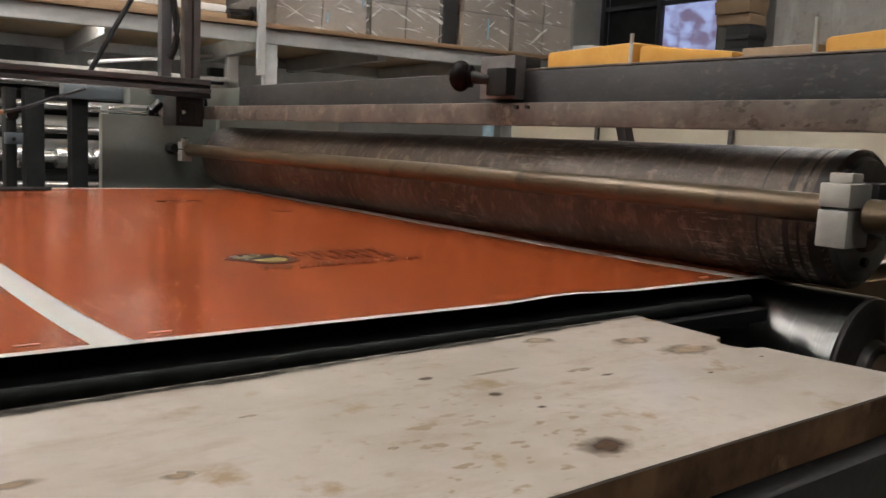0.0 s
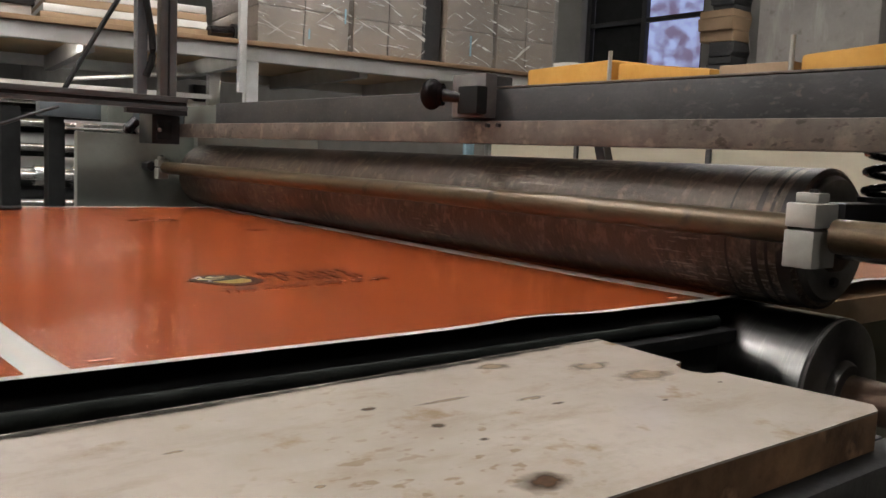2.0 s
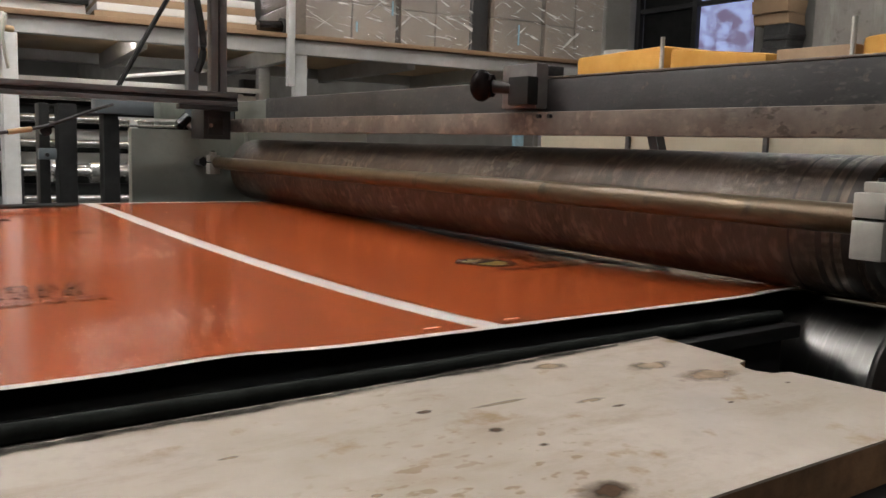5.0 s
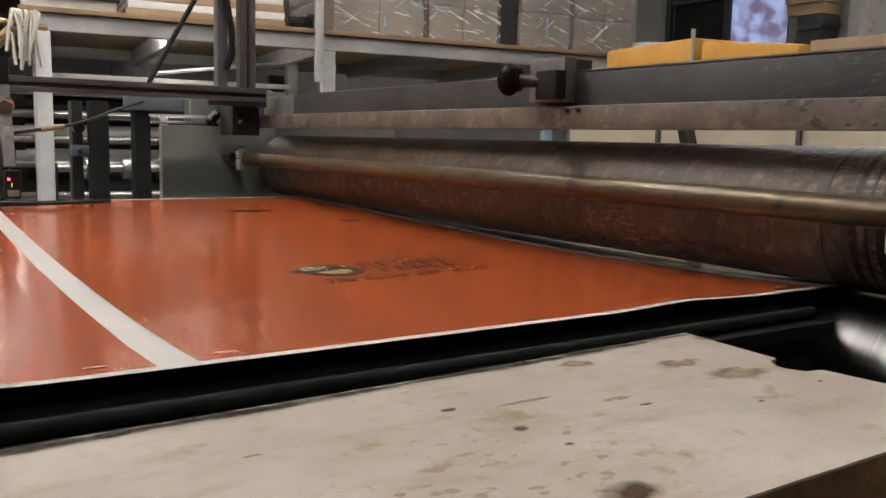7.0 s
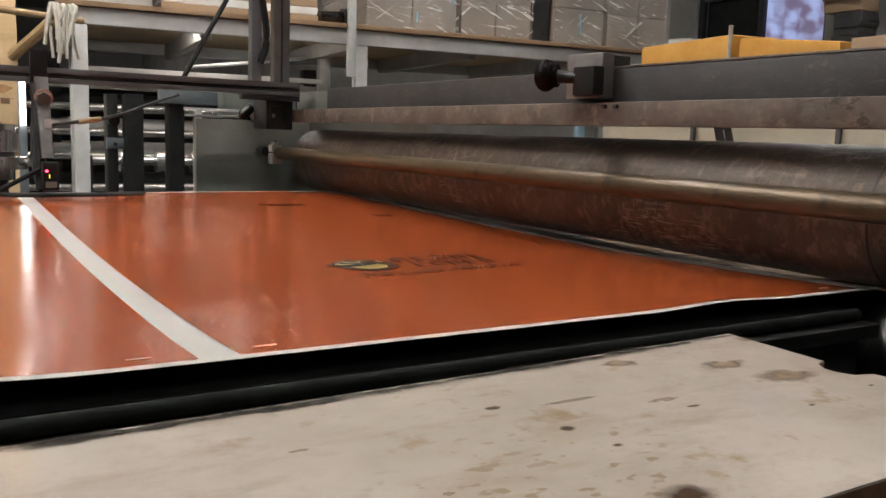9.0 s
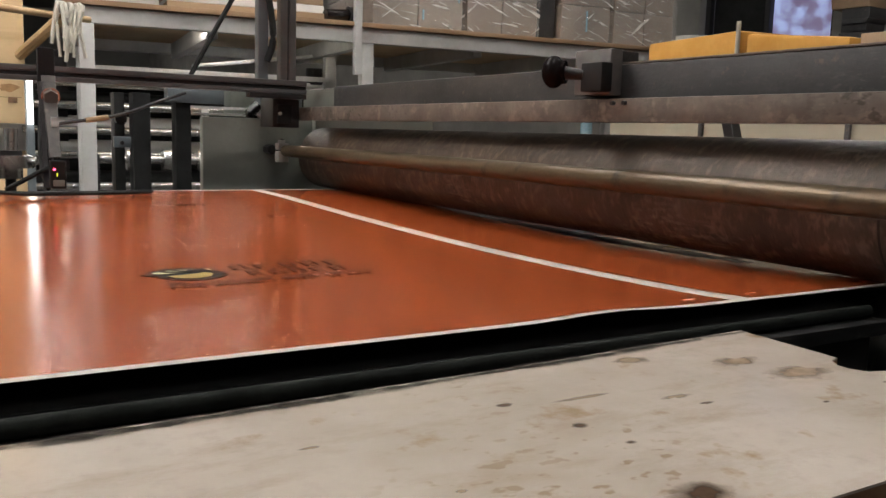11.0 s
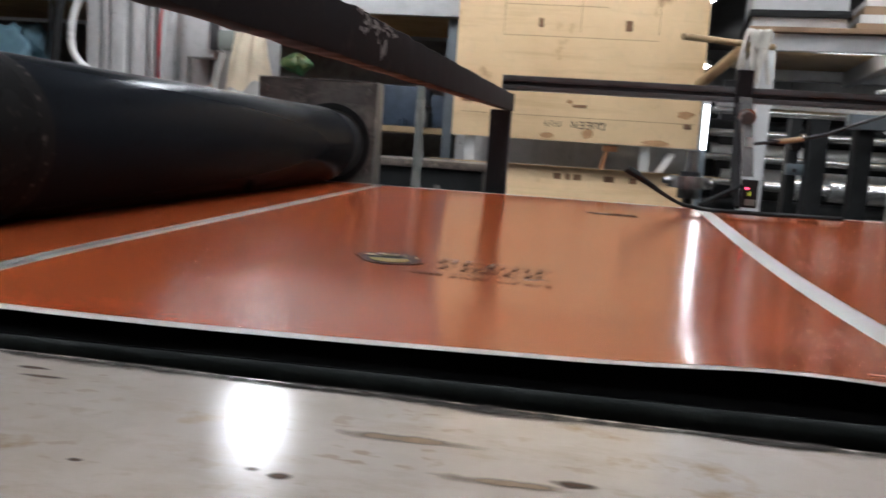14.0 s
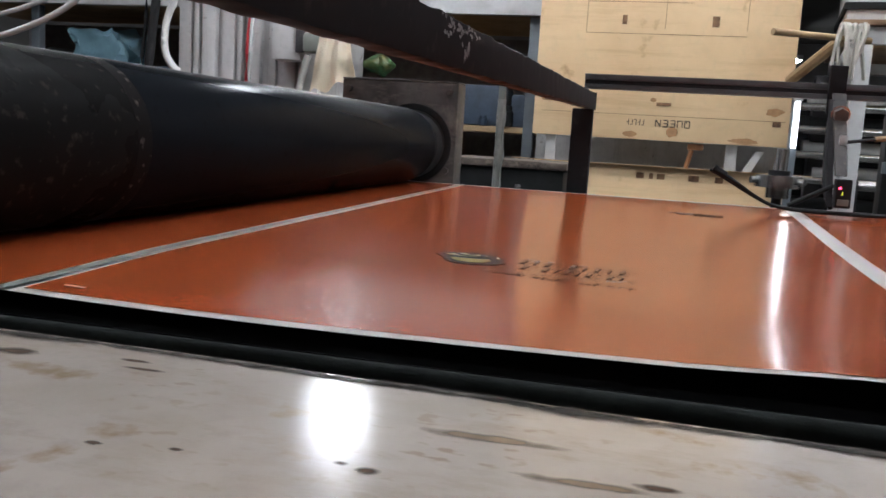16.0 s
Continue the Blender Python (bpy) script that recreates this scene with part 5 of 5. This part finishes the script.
# ---- left side: cabinets and shelf ----
rib = thing("ribbed_cabinet", "grey ribbed metal cabinet with conduit", "cabinet")
part("body", box_bm(-1.73, -1.14, 2.42, 2.8, 0, 1.74, 0.004), GREYRIB, rib)
for k, (x, w) in enumerate(((-1.72, 0.05), (-1.655, 0.02), (-1.62, 0.055), (-1.545, 0.05), (-1.48, 0.02), (-1.44, 0.055), (-1.36, 0.03), (-1.30, 0.05), (-1.22, 0.06))):
    part("rib", box_bm(x, x + w, 2.40 - 0.006 * (k % 3), 2.419, 0.1, 1.735, 0.006), GREYRIB, rib)
part("red_cable", tube_bm([(-1.40, 2.36, 1.73), (-1.40, 2.36, 1.45), (-1.425, 2.36, 1.34), (-1.42, 2.36, 0.9)], 0.006, 8), REDM, rib)
part("grey_cable", tube_bm([(-1.37, 2.36, 1.73), (-1.385, 2.355, 1.5), (-1.41, 2.355, 1.34), (-1.405, 2.36, 0.9)], 0.007, 8), GLASSBLOCK, rib)
part("junction_box", box_bm(-1.30, -1.19, 2.30, 2.385, 1.245, 1.41, 0.006), GREYRIB, rib)
part("box_lid", box_bm(-1.205, -1.175, 2.285, 2.299, 1.27, 1.39, 0.003), BEAM, rib)
part("lever", box_bm(-1.17, -1.03, 2.26, 2.33, 1.27, 1.335, 0.012), CHEEK, rib)
part("lever_arm", rod_bm((-1.15, 2.27, 1.26), (-1.19, 2.28, 1.12), 0.012, 10), BLOCKM, rib)
part("conduit", tube_bm([(-1.66, 2.33, 1.8), (-1.68, 2.32, 1.45), (-1.715, 2.31, 1.38), (-1.72, 2.30, 1.26), (-1.68, 2.30, 1.20), (-1.66, 2.31, 1.19)], 0.013, 10), TUBEW, rib)
part("hose", tube_bm([(-1.70, 2.28, 1.9), (-1.73, 2.28, 1.5), (-1.75, 2.27, 1.3), (-1.78, 2.27, 1.0)], 0.016, 10), BLACK, rib)
part("thin_cable", tube_bm([(-1.80, 2.28, 1.9), (-1.77, 2.28, 1.4), (-1.80, 2.28, 1.2), (-1.78, 2.28, 1.1)], 0.006, 8), BLACK, rib)
part("hose", tube_bm([(-1.70, 2.41, 1.75), (-1.80, 2.2, 1.62), (-1.92, 2.2, 1.48), (-2.06, 2.2, 1.37), (-2.3, 2.2, 1.28), (-2.7, 2.2, 1.2)], 0.011, 10), TUBEW, rib)
part("hose", tube_bm([(-1.72, 2.41, 1.78), (-1.86, 2.22, 1.62), (-1.99, 2.22, 1.50), (-2.12, 2.22, 1.42), (-2.36, 2.22, 1.35), (-2.7, 2.22, 1.3)], 0.009, 10), GLASSBLOCK, rib)
cloth = thing("hanging_cloth", "soiled white cloth hanging on the lever", "cloth")
bm = bmesh.new()
nx, nz = 14, 16
g = [[bm.verts.new((-1.045 + (0.10 + 0.07 * j / nz) * (i / nx - 0.5), 2.235 + 0.007 * math.sin(i * 1.1 + j * 0.12) + 0.003 * math.sin(0.6 * j), 1.34 - (0.21 - 0.05 * i / nx) * j / nz + 0.012 * math.sin(i * 0.9))) for i in range(nx + 1)] for j in range(nz + 1)]
for j in range(nz):
    for i in range(nx):
        bm.faces.new((g[j][i], g[j][i + 1], g[j + 1][i + 1], g[j + 1][i]))
bmesh.ops.solidify(bm, geom=bm.faces[:], thickness=0.004)
part("drape", bm, CLOTH, cloth)
shelf = thing("left_rack", "white steel rack with a plywood deck and odds and ends", "rack")
part("front_beam", box_bm(-4.2, 0.3, 3.6, 3.65, 1.60, 1.68, 0.004), WHITE, shelf)
part("upper_beam", box_bm(-4.2, 0.3, 3.59, 3.62, 1.69, 2.05, 0.004), TUBEW, shelf)
part("deck", box_bm(-4.2, 0.3, 3.66, 4.6, 1.62, 1.64, 0.002), WOODM, shelf)
for x in (-3.4, -2.0, -0.62):
    part("post", box_bm(x, x + 0.05, 3.66, 3.71, 0, 1.6, 0.003), BLUEGREY, shelf)
for z in (0.7, 1.05):
    part("shelf_board", box_bm(-4.2, 0.3, 3.72, 4.5, z, z + 0.03, 0.002), WOODM, shelf)
part("back_sheet", box_bm(-4.2, 0.3, 4.6, 4.62, 0, 1.6), GREYPLATE, shelf)
for (x, z, mt, w, h) in ((-0.95, 1.081, DARKBLUE, 0.2, 0.2), (-0.7, 1.081, DARKBLUE, 0.15, 0.16), (-3.2, 1.081, BLUEM, 0.28, 0.40), (-2.8, 1.081, DARKBLUE, 0.2, 0.22), (-0.75, 0.731, BLACK, 0.22, 0.2), (-0.45, 0.731, DARKBLUE, 0.2, 0.17), (-0.35, 1.081, CARD, 0.2, 0.14), (-3.6, 1.081, BLACK, 0.25, 0.3)):
    if mt == BLUEM:
        bm = box_bm(x, x + w, 3.74, 4.1, z, z + h, 0.0)
        bmesh.ops.subdivide_edges(bm, edges=bm.edges[:], cuts=14, use_grid_fill=True)
        for v in bm.verts:
            q = 0.09 * noise.noise_vector(v.co * 7) + 0.03 * noise.noise_vector(v.co * 19)
            v.co += Vector((q.x, q.y * 0.5, q.z)) * min(1.0, (v.co.z - z) * 6)
        single("crumpled_cloth", bm, mt, "crumpled light blue cloth on the rack shelf", "cloth")
        continue
    single("stored_box", box_bm(x, x + w, 3.74, 4.1, z, z + h, 0.015), mt, "dark tool box on the rack shelf" if mt != BLUEM else "blue cloth bundle on the rack shelf", "box", group="boxes on the rack")
bag = thing("green_bag", "green and yellow plastic bag on the cabinet side", "bag")
bm = bmesh.new()
bmesh.ops.create_icosphere(bm, subdivisions=4, radius=0.07, matrix=Matrix.Translation((-1.06, 2.75, 1.28)) @ Matrix.Diagonal((0.8, 0.5, 0.6, 1)))
for v in bm.verts:
    v.co += 0.020 * noise.noise_vector(v.co * 15) + 0.008 * noise.noise_vector(v.co * 45)
part("bag", bm, GREENM, bag)
part("tie", box_bm(-1.12, -0.9, 2.66, 2.84, 0, 1.22), BEAM, bag)
def lathe_z(x, y, z, r, h):
    """A small jar with a shoulder and a lid."""
    bm = lathe_bm([(0, r * 0.9), (0.003, r), (h * 0.7, r), (h * 0.8, r * 0.7), (h * 0.82, r * 0.8), (h, r * 0.8)], 14)
    bmesh.ops.rotate(bm, verts=bm.verts, cent=(0, 0, 0), matrix=Matrix.Rotation(radians(90), 3, "X"))
    bmesh.ops.translate(bm, verts=bm.verts, vec=(x, y, z))
    return bm


taped = thing("taped_post", "thin grey post wrapped in clear tape", "post")
part("post", box_bm(-0.435, -0.415, 2.0, 2.02, 0, 1.2, 0.003), CHEEK, taped)
bm = bmesh.new()
rings = []
for j in range(40):
    z = 0.88 + 0.0065 * j
    rings.append([])
    for i in range(12):
        a = 6.2832 * i / 12
        q = noise.noise(Vector((math.cos(a) * 1.2, math.sin(a) * 1.2, z * 22)))
        w = noise.noise(Vector((3, 1, z * 17)))
        r = 0.0125 + 0.005 * max(0, w + 0.1) + 0.004 * q
        rings[-1].append(bm.verts.new((-0.425 + r * math.cos(a) + 0.004 * w, 2.01 + r * math.sin(a), z)))
for a_, b_ in zip(rings, rings[1:]):
    for i in range(12):
        bm.faces.new((a_[i - 1], a_[i], b_[i], b_[i - 1]))
part("tape", bm, TAPE, taped, "crumpled clear tape")
random.seed(77)
for k in range(34):
    x = random.uniform(-1.15, 0.0)
    z = (1.081, 0.731)[k % 2]
    w, h, y = random.uniform(0.015, 0.05), random.uniform(0.03, 0.13), random.uniform(3.70, 3.73) - 0.06
    mt = (DARKBLUE, BLACK, BEAM, BLUEGREY, BAR, CARD)[int(random.random() ** 1.6 * 6)]
    if k % 3:
        single("tool_jar", lathe_z(x, y + 0.07, z, w / 2 + 0.006, h), mt, "small dark jar of tools on the rack shelf", "jar", group="jars on the rack")
    else:
        single("small_box", box_bm(x, x + w, y + 0.06, y + 0.11, z, z + h * 0.7, 0.003), mt, "small dark box on the rack shelf", "box", group="small boxes on the rack")
tank = thing("tool_chest", "black tool chest on the floor", "chest")
part("body", box_bm(-0.62, -0.25, 2.2, 2.5, 0, 0.93, 0.006), BLACK, tank)
part("lid", box_bm(-0.63, -0.24, 2.19, 2.51, 0.931, 0.955, 0.004), BAR, tank)
part("latch", box_bm(-0.40, -0.38, 2.19, 2.199, 0.85, 0.88, 0.002), CHROME, tank)


# ---- motion ----
def motions():
    """The web advances one page, rests, and advances again; the rollers turn with it."""
    steps = ADVANCE
    walk(web, [(t, pose(d, 0, 0.9)) for t, d in steps])
    walk(roller, [(t, pose(RX, 0, RZ, 0, -math.degrees(d / RR), 0)) for t, d in steps])
    walk(low, [(t, pose(LOWX, 0, LOWZ, 0, math.degrees(d / LOWR), 0)) for t, d in steps])
    walk(black, [(t, pose(BX, 0, 0.9012 + BR, 0, -math.degrees(d / BR), 0)) for t, d in steps])


motions()
